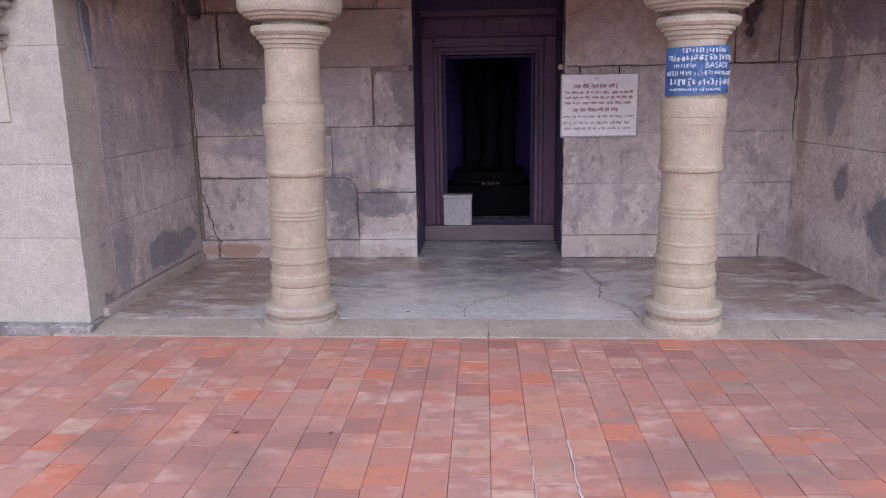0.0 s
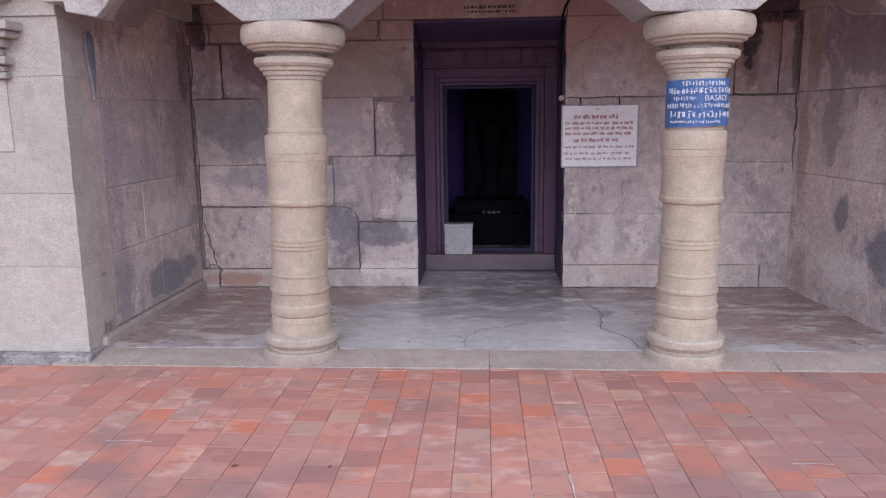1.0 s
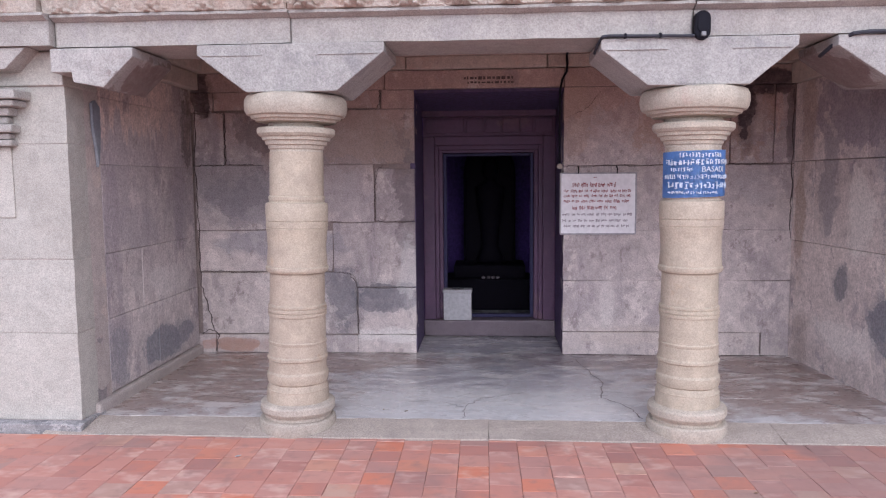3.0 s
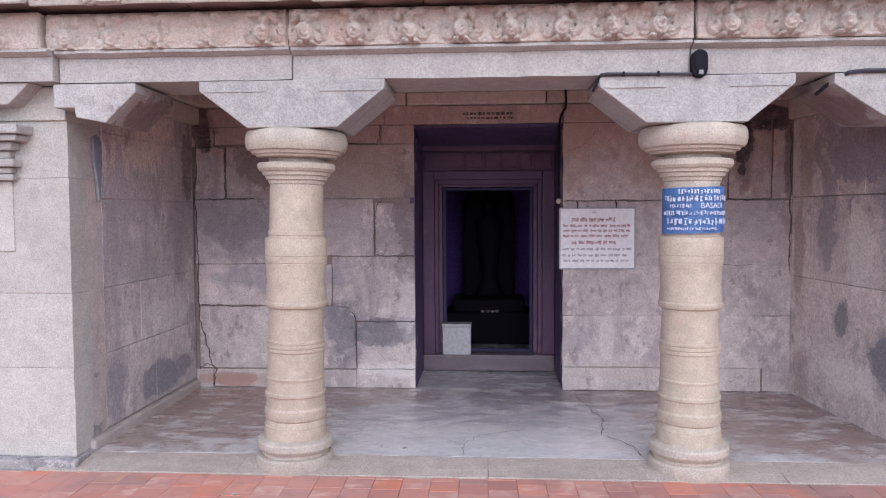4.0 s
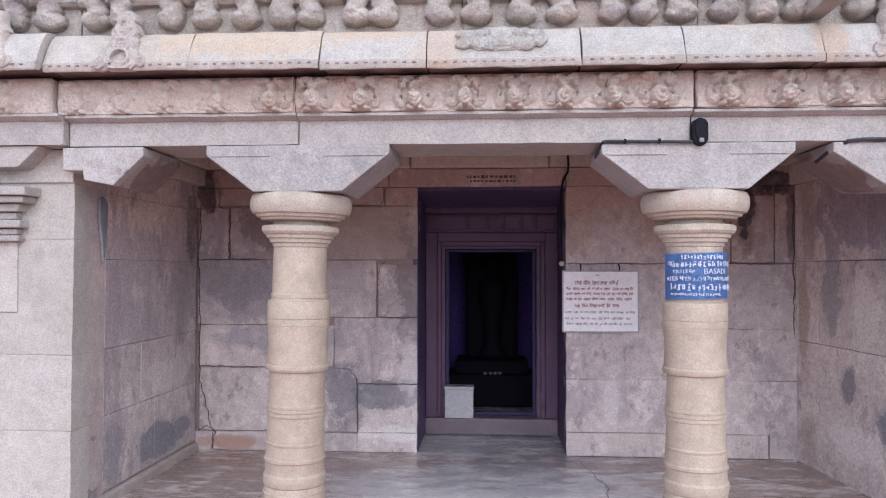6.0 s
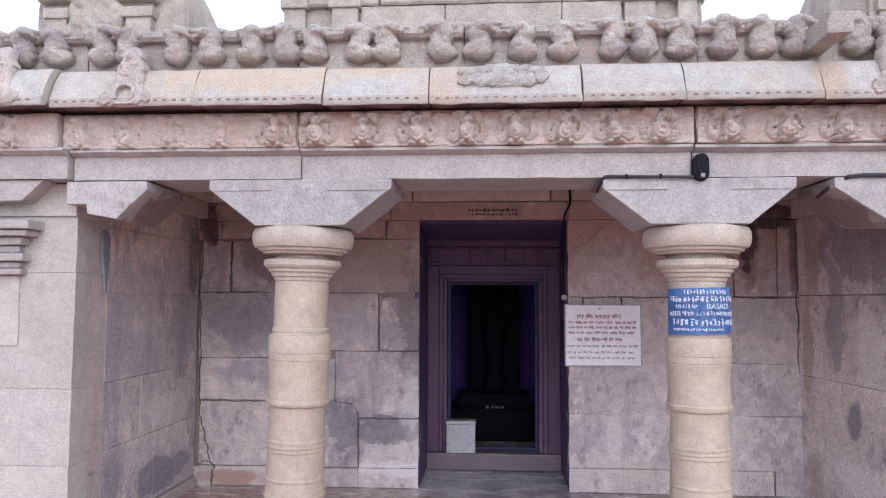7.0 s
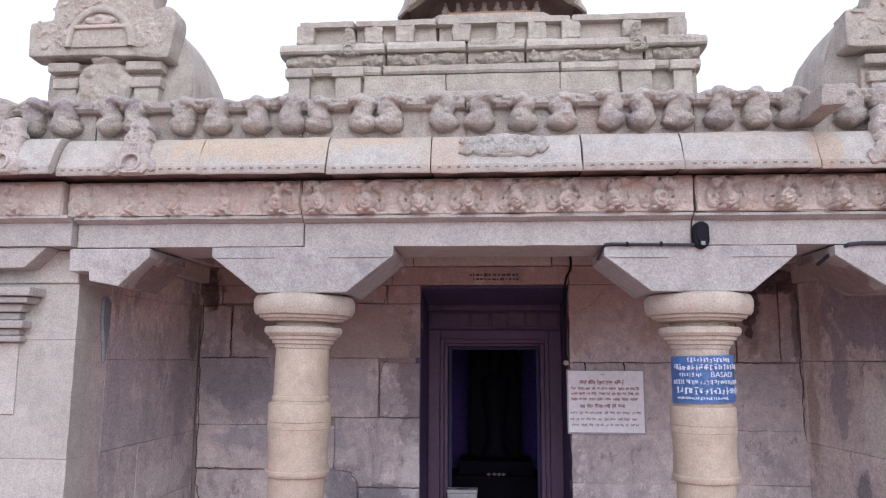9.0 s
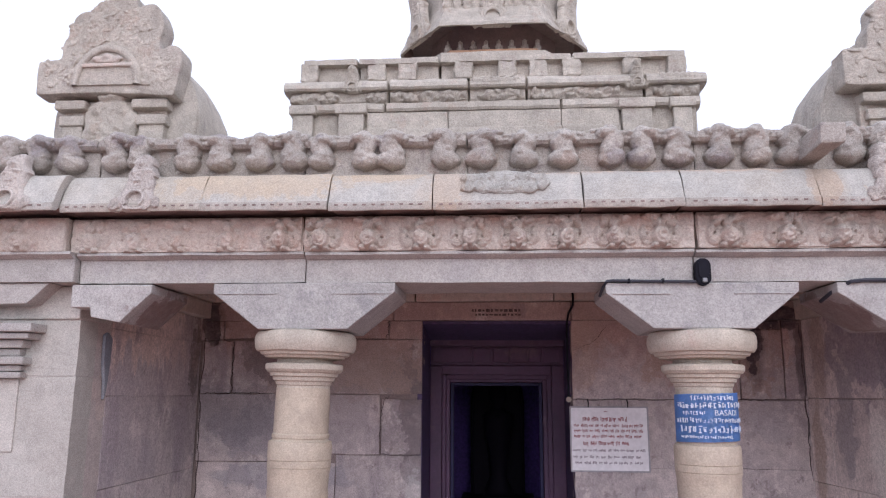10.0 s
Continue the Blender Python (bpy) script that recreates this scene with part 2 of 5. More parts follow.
M_PILLAR = stone("sandy pillar granite", (0.465, 0.395, 0.305), (0.43, 0.355, 0.28), patch=(0.42, 0.30, 0.20), patch_at=0.6, streak=(0.43, 0.31, 0.22), streak_at=0.62, grain=0.16,
                 rough=0.6, vary=0.03, bump=0.3)
M_CAPITAL = stone("pale capital granite", (0.48, 0.425, 0.345), (0.445, 0.395, 0.33), patch=(0.45, 0.36, 0.3), grain=0.2, rough=0.75, vary=0.03)
M_BASE = stone("pillar base granite", (0.46, 0.40, 0.33), (0.40, 0.35, 0.3), patch=(0.30, 0.25, 0.2), grain=0.22)
# Underside blots on both half brackets paint in shade along with stain.
M_BRACKET = stone("bracket granite", (0.425, 0.41, 0.39), (0.37, 0.355, 0.34), stains=(((-2.04, 4.42, 2.12), (0.2, 0.3, 0.14), (0.17, 0.115, 0.105), 0.95), ((2.02, 4.42, 2.1), (0.2, 0.3, 0.14), (0.19, 0.13, 0.12), 0.9)), mottle=((4.0, 0.57, (0.30, 0.285, 0.28), 0.5, 0.3),), streak=(0.24, 0.235, 0.24), streak_at=0.56, patch=(0.27, 0.265, 0.265), patch_at=0.56, grain=0.24)
M_BEAM = stone("beam granite", (0.425, 0.405, 0.38), (0.38, 0.355, 0.33), mottle=((3.0, 0.57, (0.33, 0.31, 0.31), 0.5, 0.5), (16.0, 0.64, (0.30, 0.26, 0.25), 0.5, 0.6)), patch=(0.34, 0.31, 0.30), grain=0.22)
M_FRIEZE = stone("pink weathered frieze stone", (0.57, 0.505, 0.445), (0.545, 0.455, 0.39), mottle=((5.0, 0.60, (0.45, 0.32, 0.25), 0.5, 1.0), (12.0, 0.62, (0.33, 0.25, 0.24), 0.5, 0.7)), patch=(0.55, 0.425, 0.355), patch_at=0.54, streak=(0.36, 0.25, 0.2), streak_at=0.6, grain=0.16, bump=0.8, deep=0.016)
M_CORNICE = stone("cornice granite", (0.46, 0.44, 0.40), (0.45, 0.405, 0.34), patch=(0.47, 0.37, 0.265), patch_at=0.62, grain=0.2, vary=0.07, stains=(
    ((-1.3, 3.93, 2.86), (0.5, 0.5, 0.13), (0.50, 0.38, 0.25), 0.6), ((-0.55, 3.95, 2.88), (0.25, 0.5, 0.06), (0.50, 0.37, 0.24), 0.6), ((-0.22, 3.95, 2.8), (0.12, 0.5, 0.2), (0.48, 0.35, 0.24), 0.5),
    ((1.25, 3.98, 2.9), (0.9, 0.5, 0.04), (0.48, 0.34, 0.24), 0.6), ((1.83, 3.93, 2.8), (0.08, 0.5, 0.2), (0.46, 0.33, 0.22), 0.6)))
# Dark stained stone; the shade under eaves and in recesses is put into it.
M_SHADE_STONE = stone("stained stone with shade", (0.27, 0.20, 0.18), (0.21, 0.155, 0.15), patch=(0.12, 0.09, 0.09), grain=0.15)
M_CARVED = stone("grey carved granite", (0.48, 0.44, 0.39), (0.42, 0.38, 0.335), mottle=((10.0, 0.60, (0.32, 0.28, 0.275), 0.5, 1.0), (4.0, 0.60, (0.44, 0.33, 0.27), 0.4, 1.0)), patch=(0.28, 0.25, 0.25), patch_at=0.55, streak=(0.3, 0.26, 0.25), grain=0.24, bump=0.9, deep=0.022, blotch=0.5)
M_TOWER = stone("tower granite", (0.53, 0.48, 0.41), (0.465, 0.42, 0.355), mottle=((5.0, 0.59, (0.42, 0.32, 0.255), 0.45, 1.0), (9.0, 0.61, (0.33, 0.285, 0.265), 0.5, 0.6)), patch=(0.37, 0.31, 0.27), streak=(0.33, 0.28, 0.25), grain=0.17, speckle=210, bump=0.9, deep=0.022, blotch=0.5)
M_ORNAMENT = stone("warm carved granite", (0.54, 0.48, 0.43), (0.48, 0.43, 0.39), patch=(0.36, 0.31, 0.28), grain=0.22, bump=0.9, deep=0.02)
M_RUST = stone("rusty stone slab", (0.42, 0.25, 0.15), (0.34, 0.2, 0.13), grain=0.15)
# Door stone, niche and room colours include the violet cast of their shadow.
M_DOOR = stone("oiled dark door stone", (0.110, 0.052, 0.108), (0.08, 0.039, 0.085), patch=(0.16, 0.09, 0.12), streak=(0.04, 0.03, 0.058), rough=0.55, grain=0.2)
M_THRESH = stone("threshold stone", (0.17, 0.13, 0.15), (0.13, 0.1, 0.12), patch=(0.2, 0.16, 0.16), rough=0.5)
M_NICHE = plain("indigo niche paint", (0.07, 0.046, 0.112), 0.6, grain=0.3)
M_BLUE = plain("deep blue enamel", (0.014, 0.011, 0.06), 0.65)
M_ROOM = plain("dark indigo room paint", (0.095, 0.052, 0.235), 0.9, grain=0.3)
M_IDOL = plain("black oiled stone", (0.004, 0.0025, 0.009), 0.7)
M_IDOL.node_tree.nodes["Principled BSDF"].inputs["Specular IOR Level"].default_value = 0.15
M_BOX = plain("greyed white enamel", (0.40, 0.39, 0.41), 0.5, grain=0.15)
M_WHITE = plain("white enamel", (0.76, 0.74, 0.76), 0.45, grain=0.06)
M_BOARD_RIM = plain("grey painted rim", (0.35, 0.34, 0.36), 0.5)
M_INK = plain("dark red paint", (0.26, 0.06, 0.07), 0.6)
M_INK_GREY = plain("faded grey paint", (0.24, 0.2, 0.23), 0.6)
M_SIGNBLUE = stone("chipped blue enamel", (0.15, 0.30, 0.64), (0.12, 0.25, 0.58), patch=(0.22, 0.34, 0.58), rough=0.4, grain=0.06, vary=0.0, bump=0.15)
M_SIGNTEXT = stone("worn white paint", (0.60, 0.66, 0.76), (0.40, 0.50, 0.68), patch=(0.25, 0.36, 0.6), patch_at=0.55, rough=0.5, grain=0.05, vary=0.0, bump=0.1)
M_SLATE = stone("slate packing", (0.2, 0.21, 0.25), (0.26, 0.27, 0.3), grain=0.2)
M_BLACK = plain("black plastic", (0.006, 0.006, 0.012), 0.7)
M_BLACK.node_tree.nodes["Principled BSDF"].inputs["Specular IOR Level"].default_value = 0.2
M_PIPE = plain("dark grey conduit", (0.025, 0.027, 0.04), 0.5)
M_STEEL = plain("dull steel", (0.22, 0.22, 0.23), 0.6, 0.9)
M_LEAF = plain("dry leaf", (0.24, 0.15, 0.07), 0.8)
M_CHIP = plain("pale stone chip", (0.55, 0.54, 0.55), 0.8)
M_LIME = stone("lime joint", (0.50, 0.44, 0.41), (0.4, 0.35, 0.33), grain=0.2)
M_CEIL = stone("ceiling slab stone", (0.55, 0.43, 0.38), (0.46, 0.355, 0.32), patch=(0.2, 0.15, 0.15), grain=0.15)
M_MORTAR = stone("dark joint", (0.30, 0.24, 0.225), (0.22, 0.175, 0.165), grain=0.2)
M_CRACK = plain("crack dirt", (0.10, 0.075, 0.075), 0.9, grain=0.4)


def floor_material():
    k = Mat("polished grey floor", 0.3)
    big, mid, fine = k.noise(1.1, 5, (1, 1.8, 1)), k.noise(5, 7, (1, 2.2, 1), rough=0.62, shift=4), k.noise(60, 4)
    smear = k.noise(3.2, 8, (1, 2.6, 1), rough=0.66, shift=8)
    col = k.mix(k.band(big.outputs[0], 0.38, 0.62), (0.52, 0.50, 0.51), (0.41, 0.395, 0.42))
    col = k.mix(k.band(mid.outputs[0], 0.46, 0.58, 0, 0.7), col, (0.25, 0.235, 0.26))
    # Paler band where daylight from the open front falls, put into the colour.
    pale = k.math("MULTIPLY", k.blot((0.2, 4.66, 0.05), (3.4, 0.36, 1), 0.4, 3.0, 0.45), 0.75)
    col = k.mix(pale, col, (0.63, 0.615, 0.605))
    # Brown dirt along the side walls, and a browner strip along the back wall.
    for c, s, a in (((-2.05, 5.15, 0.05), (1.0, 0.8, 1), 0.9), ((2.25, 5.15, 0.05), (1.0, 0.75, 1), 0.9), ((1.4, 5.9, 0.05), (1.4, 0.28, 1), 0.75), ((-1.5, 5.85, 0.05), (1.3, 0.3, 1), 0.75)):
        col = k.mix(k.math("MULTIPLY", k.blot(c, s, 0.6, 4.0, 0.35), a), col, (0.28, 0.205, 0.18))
    # The dark doorway's reflection, painted into the floor colour.
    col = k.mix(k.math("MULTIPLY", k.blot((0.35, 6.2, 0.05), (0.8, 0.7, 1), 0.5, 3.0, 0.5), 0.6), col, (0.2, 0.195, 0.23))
    col = k.mix(k.band(smear.outputs[0], 0.52, 0.60, 0, 0.6), col, (0.68, 0.65, 0.63))
    k.link(k.band(mid.outputs[0], 0.3, 0.7, 0.16, 0.42), k.b.inputs["Roughness"])
    k.bump([(fine.outputs[0], 0.3), (mid.outputs[0], 0.7)], 0.14, 0.006)
    return k.done(col)


def tile_material():
    k = Mat("terracotta tile", 0.8)
    oi = k.t.nodes.new("ShaderNodeObjectInfo").outputs["Random"]
    gi = k.t.nodes.new("ShaderNodeNewGeometry").outputs["Random Per Island"]
    r = k.math("FRACT", k.math("ADD", oi, gi), 0)
    ramp = k.t.nodes.new("ShaderNodeValToRGB")
    ramp.color_ramp.interpolation = "LINEAR"
    stops = ((0.0, (0.36, 0.17, 0.145)), (0.2, (0.46, 0.205, 0.16)), (0.42, (0.50, 0.24, 0.19)), (0.6, (0.43, 0.225, 0.19)),
             (0.76, (0.52, 0.265, 0.205)), (0.85, (0.55, 0.185, 0.11)), (0.93, (0.50, 0.31, 0.235)), (1.0, (0.36, 0.205, 0.18)))
    ramp.color_ramp.elements[0].position, ramp.color_ramp.elements[0].color = stops[0][0], (*stops[0][1], 1)
    ramp.color_ramp.elements[1].position, ramp.color_ramp.elements[1].color = stops[-1][0], (*stops[-1][1], 1)
    for p, c in stops[1:-1]:
        ramp.color_ramp.elements.new(p).color = (*c, 1)
    k.link(r, ramp.inputs[0])
    col = ramp.outputs[0]
    r2 = k.math("FRACT", k.math("MULTIPLY", r, 17.3), 0)
    # each tile takes its patches from a place of its own
    away = k.t.nodes.new("ShaderNodeVectorMath")
    away.operation = "ADD"
    spread = k.t.nodes.new("ShaderNodeCombineXYZ")
    for axis, times in (("X", 61.0), ("Y", 37.0), ("Z", 23.0)):
        k.link(k.math("MULTIPLY", r, times), spread.inputs[axis])
    world_pos = k.pos
    k.link(k.pos, away.inputs[0])
    k.link(spread.outputs[0], away.inputs[1])
    k.pos = away.outputs[0]
    smear = k.noise(8, 2, (1, 1.5, 1), shift=2)
    worn = k.math("MULTIPLY", k.band(smear.outputs[0], 0.42, 0.74), k.band(r2, 0.35, 0.85, 0.0, 0.52))
    col = k.mix(worn, col, (0.70, 0.50, 0.41))
    hot = k.noise(4.2, 4, shift=9)
    col = k.mix(k.math("MULTIPLY", k.band(hot.outputs[0], 0.48, 0.72), k.band(r2, 0.1, 0.5, 0.8, 0.0)), col, (0.57, 0.205, 0.125))
    k.pos = world_pos
    dirt = k.noise(1.7, 6, shift=6)
    col = k.mix(k.band(dirt.outputs[0], 0.50, 0.68, 0.0, 0.7), col, (0.27, 0.17, 0.155))
    dirt2 = k.noise(13, 5, shift=1)
    col = k.mix(k.band(dirt2.outputs[0], 0.5, 0.72, 0.0, 0.5), col, (0.30, 0.17, 0.15))
    col = k.mix(k.math("MULTIPLY", k.blot((2.3, 3.4, 0), (1.3, 0.8, 1), 0.5, 3.0, 0.5), 0.5), col, (0.24, 0.165, 0.155))
    fine = k.noise(150, 3)
    k.bump([(fine.outputs[0], 0.4), (dirt2.outputs[0], 0.8)], 0.35, 0.004)
    return k.done(col)


M_FLOOR, M_TILE = floor_material(), tile_material()
M_GROUND = stone("brick dust ground", (0.42, 0.29, 0.24), (0.36, 0.25, 0.21), grain=0.2)
M_BED = stone("joint sand", (0.24, 0.165, 0.15), (0.18, 0.125, 0.115), grain=0.2)


# ---- mesh helpers ----
def mesh_of(name, bm, material, smooth=False):
    bmesh.ops.recalc_face_normals(bm, faces=bm.faces)
    me = bpy.data.meshes.new(name)
    bm.to_mesh(me)
    bm.free()
    me.materials.append(material)
    if smooth:
        for p in me.polygons:
            p.use_smooth = True
    return me


def part(name, bm, material, parent, label="", smooth=False, local=False):
    ob = new(name, mesh_of(name, bm, material, smooth))
    ob.parent = parent
    if not local:
        ob.matrix_parent_inverse = Matrix.Translation(-parent.location)
    return tagged(ob, label)


def thing(name, label, category, at=(0, 0, 0), group="", kind=""):
    ob = new(name)
    ob.location = at
    ob.empty_display_size = 0.1
    return tagged(ob, label, category, group, kind)


def solo(name, bm, material, label, category, group="", kind="", smooth=False):
    return tagged(new(name, mesh_of(name, bm, material, smooth)), label, category, group, kind)


def rough_up(bm, amp, scale=9.0, seed=0.0):
    for v in bm.verts:
        p = v.co * scale + Vector((seed, seed * 1.7, -seed))
        v.co += amp * noise.noise_vector(p)


def box(x0, x1, y0, y1, z0, z1, bev=0.006, cuts=0, amp=0.0, seed=0.0, bm=None):
    """A box with softened, slightly worn edges."""
    own = bmesh.new()
    bmesh.ops.create_cube(own, size=1.0)
    for v in own.verts:
        v.co = Vector(((x0 + x1) / 2 + v.co.x * (x1 - x0), (y0 + y1) / 2 + v.co.y * (y1 - y0), (z0 + z1) / 2 + v.co.z * (z1 - z0)))
    if cuts:
        bmesh.ops.subdivide_edges(own, edges=own.edges[:], cuts=cuts, use_grid_fill=True)
    if bev:
        sharp = [e for e in own.edges if len(e.link_faces) == 2 and e.calc_face_angle() > 1.0]
        bmesh.ops.bevel(own, geom=sharp, offset=bev, segments=2, affect="EDGES", profile=0.6)
    if amp:
        rough_up(own, amp, 9.0, seed)
    if bm is None:
        return own
    me = bpy.data.meshes.new("join")
    own.to_mesh(me)
    own.free()
    bm.from_mesh(me)
    bpy.data.meshes.remove(me)
    return bm


def join(*parts):
    bm = bmesh.new()
    for b in parts:
        me = bpy.data.meshes.new("join")
        b.to_mesh(me)
        b.free()
        bm.from_mesh(me)
        bpy.data.meshes.remove(me)
    return bm


def sweep(profile, x0, x1, nx=12, amp=0.0, seed=0.0, round_ends=0.0):
    """A closed profile of (y, z) drawn along x."""
    bm = bmesh.new()
    fine = []
    for (ya, za), (yb, zb) in zip(profile, profile[1:] + profile[:1]):
        n = max(1, int(math.hypot(yb - ya, zb - za) / 0.05))
        fine += [(ya + (yb - ya) * i / n, za + (zb - za) * i / n) for i in range(n)]
    cy, cz = sum(p[0] for p in fine) / len(fine), sum(p[1] for p in fine) / len(fine)
    xs = [x0 + (x1 - x0) * i / nx for i in range(nx + 1)]
    if round_ends:
        xs = [x0, x0 + round_ends] + xs[1:-1] + [x1 - round_ends, x1]
    rings = []
    for i, x in enumerate(xs):
        s = 1 - round_ends / 0.35 if round_ends and i in (0, len(xs) - 1) else 1
        rings.append([bm.verts.new((x, cy + (y - cy) * s, cz + (z - cz) * s)) for y, z in fine])
    for a, b in zip(rings, rings[1:]):
        for i in range(len(fine)):
            j = (i + 1) % len(fine)
            bm.faces.new((a[i], a[j], b[j], b[i]))
    bm.faces.new(rings[0])
    bm.faces.new(rings[-1])
    if amp:
        rough_up(bm, amp, 8.0, seed)
    return bm


def slab(outline, y0, y1, bev=0.006, amp=0.0, seed=0.0):
    """An outline of (x, z) given thickness along y."""
    bm = bmesh.new()
    f = [bm.verts.new((x, y0, z)) for x, z in outline]
    b = [bm.verts.new((x, y1, z)) for x, z in outline]
    bm.faces.new(f)
    bm.faces.new(b[::-1])
    for i in range(len(f)):
        j = (i + 1) % len(f)
        bm.faces.new((f[i], b[i], b[j], f[j]))
    bmesh.ops.recalc_face_normals(bm, faces=bm.faces)
    if bev:
        bmesh.ops.bevel(bm, geom=[e for e in bm.edges if e.calc_face_angle() > 0.5], offset=bev, segments=2, affect="EDGES", profile=0.6)
    if amp:
        bmesh.ops.triangulate(bm, faces=bm.faces)
        bmesh.ops.subdivide_edges(bm, edges=[e for e in bm.edges if e.calc_length() > 0.12], cuts=2)
        rough_up(bm, amp, 9.0, seed)
    return bm


def lathe(profile, n=48, amp=0.0, seed=0.0):
    """A profile of (radius, z) turned about z."""
    bm = bmesh.new()
    rings = [[bm.verts.new((r * math.cos(2 * math.pi * i / n), r * math.sin(2 * math.pi * i / n), z)) for i in range(n)] for r, z in profile]
    for a, b in zip(rings, rings[1:]):
        for i in range(n):
            j = (i + 1) % n
            bm.faces.new((a[i], a[j], b[j], b[i]))
    bm.faces.new(rings[0][::-1])
    bm.faces.new(rings[-1])
    if amp:
        rough_up(bm, amp, 7.0, seed)
    return bm


def tube(points, r=0.01, n=8):
    bm = bmesh.new()
    rings = []
    for i, p in enumerate(points):
        a, b = Vector(points[max(i - 1, 0)]), Vector(points[min(i + 1, len(points) - 1)])
        q = (b - a).to_track_quat("Z", "Y")
        rings.append([bm.verts.new(Vector(p) + q @ Vector((r * math.cos(2 * math.pi * k / n), r * math.sin(2 * math.pi * k / n), 0))) for k in range(n)])
    for a, b in zip(rings, rings[1:]):
        for i in range(n):
            bm.faces.new((a[i], a[(i + 1) % n], b[(i + 1) % n], b[i]))
    bm.faces.new(rings[0])
    bm.faces.new(rings[-1])
    return bm


def relief(x0, z0, w, h, y, lumps, seed=0.0, step=0.011, rough=0.012, back=0.06, freq=26.0, ridges=0.0, hollow=None):
    """Carving in half relief facing -y; hollow is (u, v, half width, half height) of a sunk eye. lumps: (u, v, half width, half height, depth) in units of w and h, from the lower left."""
    nx, nz = max(6, int(w / step)), max(6, int(h / step))
    grid = {}
    bm = bmesh.new()
    for i in range(nx + 1):
        for j in range(nz + 1):
            u, v = i / nx, j / nz
            px, pz = x0 + u * w, z0 + v * h
            wob = noise.noise(Vector((px * 14, pz * 14, seed))) * 0.05
            top = 0.0
            for lu, lv, a, b, d in lumps:
                q = 1 - ((u + wob - lu) / a) ** 2 - ((v + wob - lv) / b) ** 2
                if q > 0:
                    hh = d * q ** 0.38
                    if ridges:
                        hh += ridges * math.sin(26 * math.sqrt(max(0, 1 - q)))
                    top = max(top, hh)
            if top > 0:
                n = noise.fractal(Vector((px * freq, seed, pz * freq)), 0.9, 2.0, 3)
                top = max(0.002, top + rough * n)
                if hollow and ((u - hollow[0]) / hollow[2]) ** 2 + ((v - hollow[1]) / hollow[3]) ** 2 < 1 and v > hollow[1] - 0.85 * hollow[3]:
                    top = 0.004
                grid[i, j] = bm.verts.new((px, y - top, pz))
    for i in range(nx):
        for j in range(nz):
            q = [grid.get(c) for c in ((i, j), (i + 1, j), (i + 1, j + 1), (i, j + 1))]
            if all(q):
                bm.faces.new(q)
    loose = [v for v in bm.verts if not v.link_faces]
    bmesh.ops.delete(bm, geom=loose, context="VERTS")
    rim = [e for e in bm.edges if len(e.link_faces) == 1]
    made = bmesh.ops.extrude_edge_only(bm, edges=rim)["geom"]
    for v in made:
        if isinstance(v, bmesh.types.BMVert):
            v.co.y = y + back
    return bm


# ---- ground, sill and porch floor ----
g = bmesh.new()
bmesh.ops.create_grid(g, x_segments=8, y_segments=8, size=600)
for v in g.verts:
    v.co.z = -0.03
solo("ground", g, M_GROUND, "flat reddish earth ground round the temple", "ground", kind="structure")

FLOOR_Z, FRONT, BACKY = 0.045, 4.09, 6.07
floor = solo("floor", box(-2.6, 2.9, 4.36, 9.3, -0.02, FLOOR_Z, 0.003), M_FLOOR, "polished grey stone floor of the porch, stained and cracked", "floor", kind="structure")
sill = thing("sill", "rough granite sill along the porch edge", "sill", (0, 4.23, 0), kind="structure")
for i, (a, b) in enumerate(((-2.62, -1.42), (-1.42, 0.05), (0.05, 1.72), (1.72, 3.2))):
    bm = box(a, b - 0.0004, 4.10, 4.359, -0.03, 0.014, 0.004, 7, 0.006, i)
    for v in bm.verts:
        if v.co.z > 0:
            v.co.z += 0.122 * (v.co.y - 4.10)
    part("sill_stone", bm, M_FLOOR_EDGE, sill)



def ribbon(points, z, width, wander, seed):
    """A thin wandering crack lying on a level surface."""
    rnd = random.Random(seed)
    pts = []
    for (xa, ya), (xb, yb) in zip(points, points[1:]):
        for k in range(6):
            s = k / 6
            pts.append((xa + (xb - xa) * s + rnd.uniform(-wander, wander), ya + (yb - ya) * s + rnd.uniform(-wander, wander)))
    pts.append(points[-1])
    bm = bmesh.new()
    rows = []
    for i, (x, y) in enumerate(pts):
        (xa, ya), (xb, yb) = pts[max(i - 1, 0)], pts[min(i + 1, len(pts) - 1)]
        n = Vector((-(yb - ya), xb - xa)).normalized() * width * rnd.uniform(0.25, 0.7)
        rows.append((bm.verts.new((x - n.x, y - n.y, z)), bm.verts.new((x + n.x, y + n.y, z))))
    for a, b in zip(rows, rows[1:]):
        bm.faces.new((a[0], b[0], b[1], a[1]))
    return bm


for i, (pts, w) in enumerate(((((0.98, 4.40), (0.95, 4.62), (0.80, 4.85), (0.86, 5.2), (0.75, 5.9)), 0.007), (((-0.10, 4.38), (-0.11, 4.6), (0.0, 4.8), (0.3, 4.95)), 0.005),
                              (((-0.11, 4.6), (-0.3, 4.75), (-0.5, 4.7)), 0.004), (((1.45, 5.9), (1.75, 5.6), (2.0, 5.5)), 0.008), (((2.1, 4.9), (2.3, 4.7), (2.35, 4.45)), 0.005),
                              (((-2.1, 4.4), (-1.9, 4.8), (-1.6, 4.75)), 0.004))):
    part("crack", ribbon(pts, FLOOR_Z + 0.0015, w, 0.012, i), M_CRACK, floor)

# ---- walls ----
core = 0.022


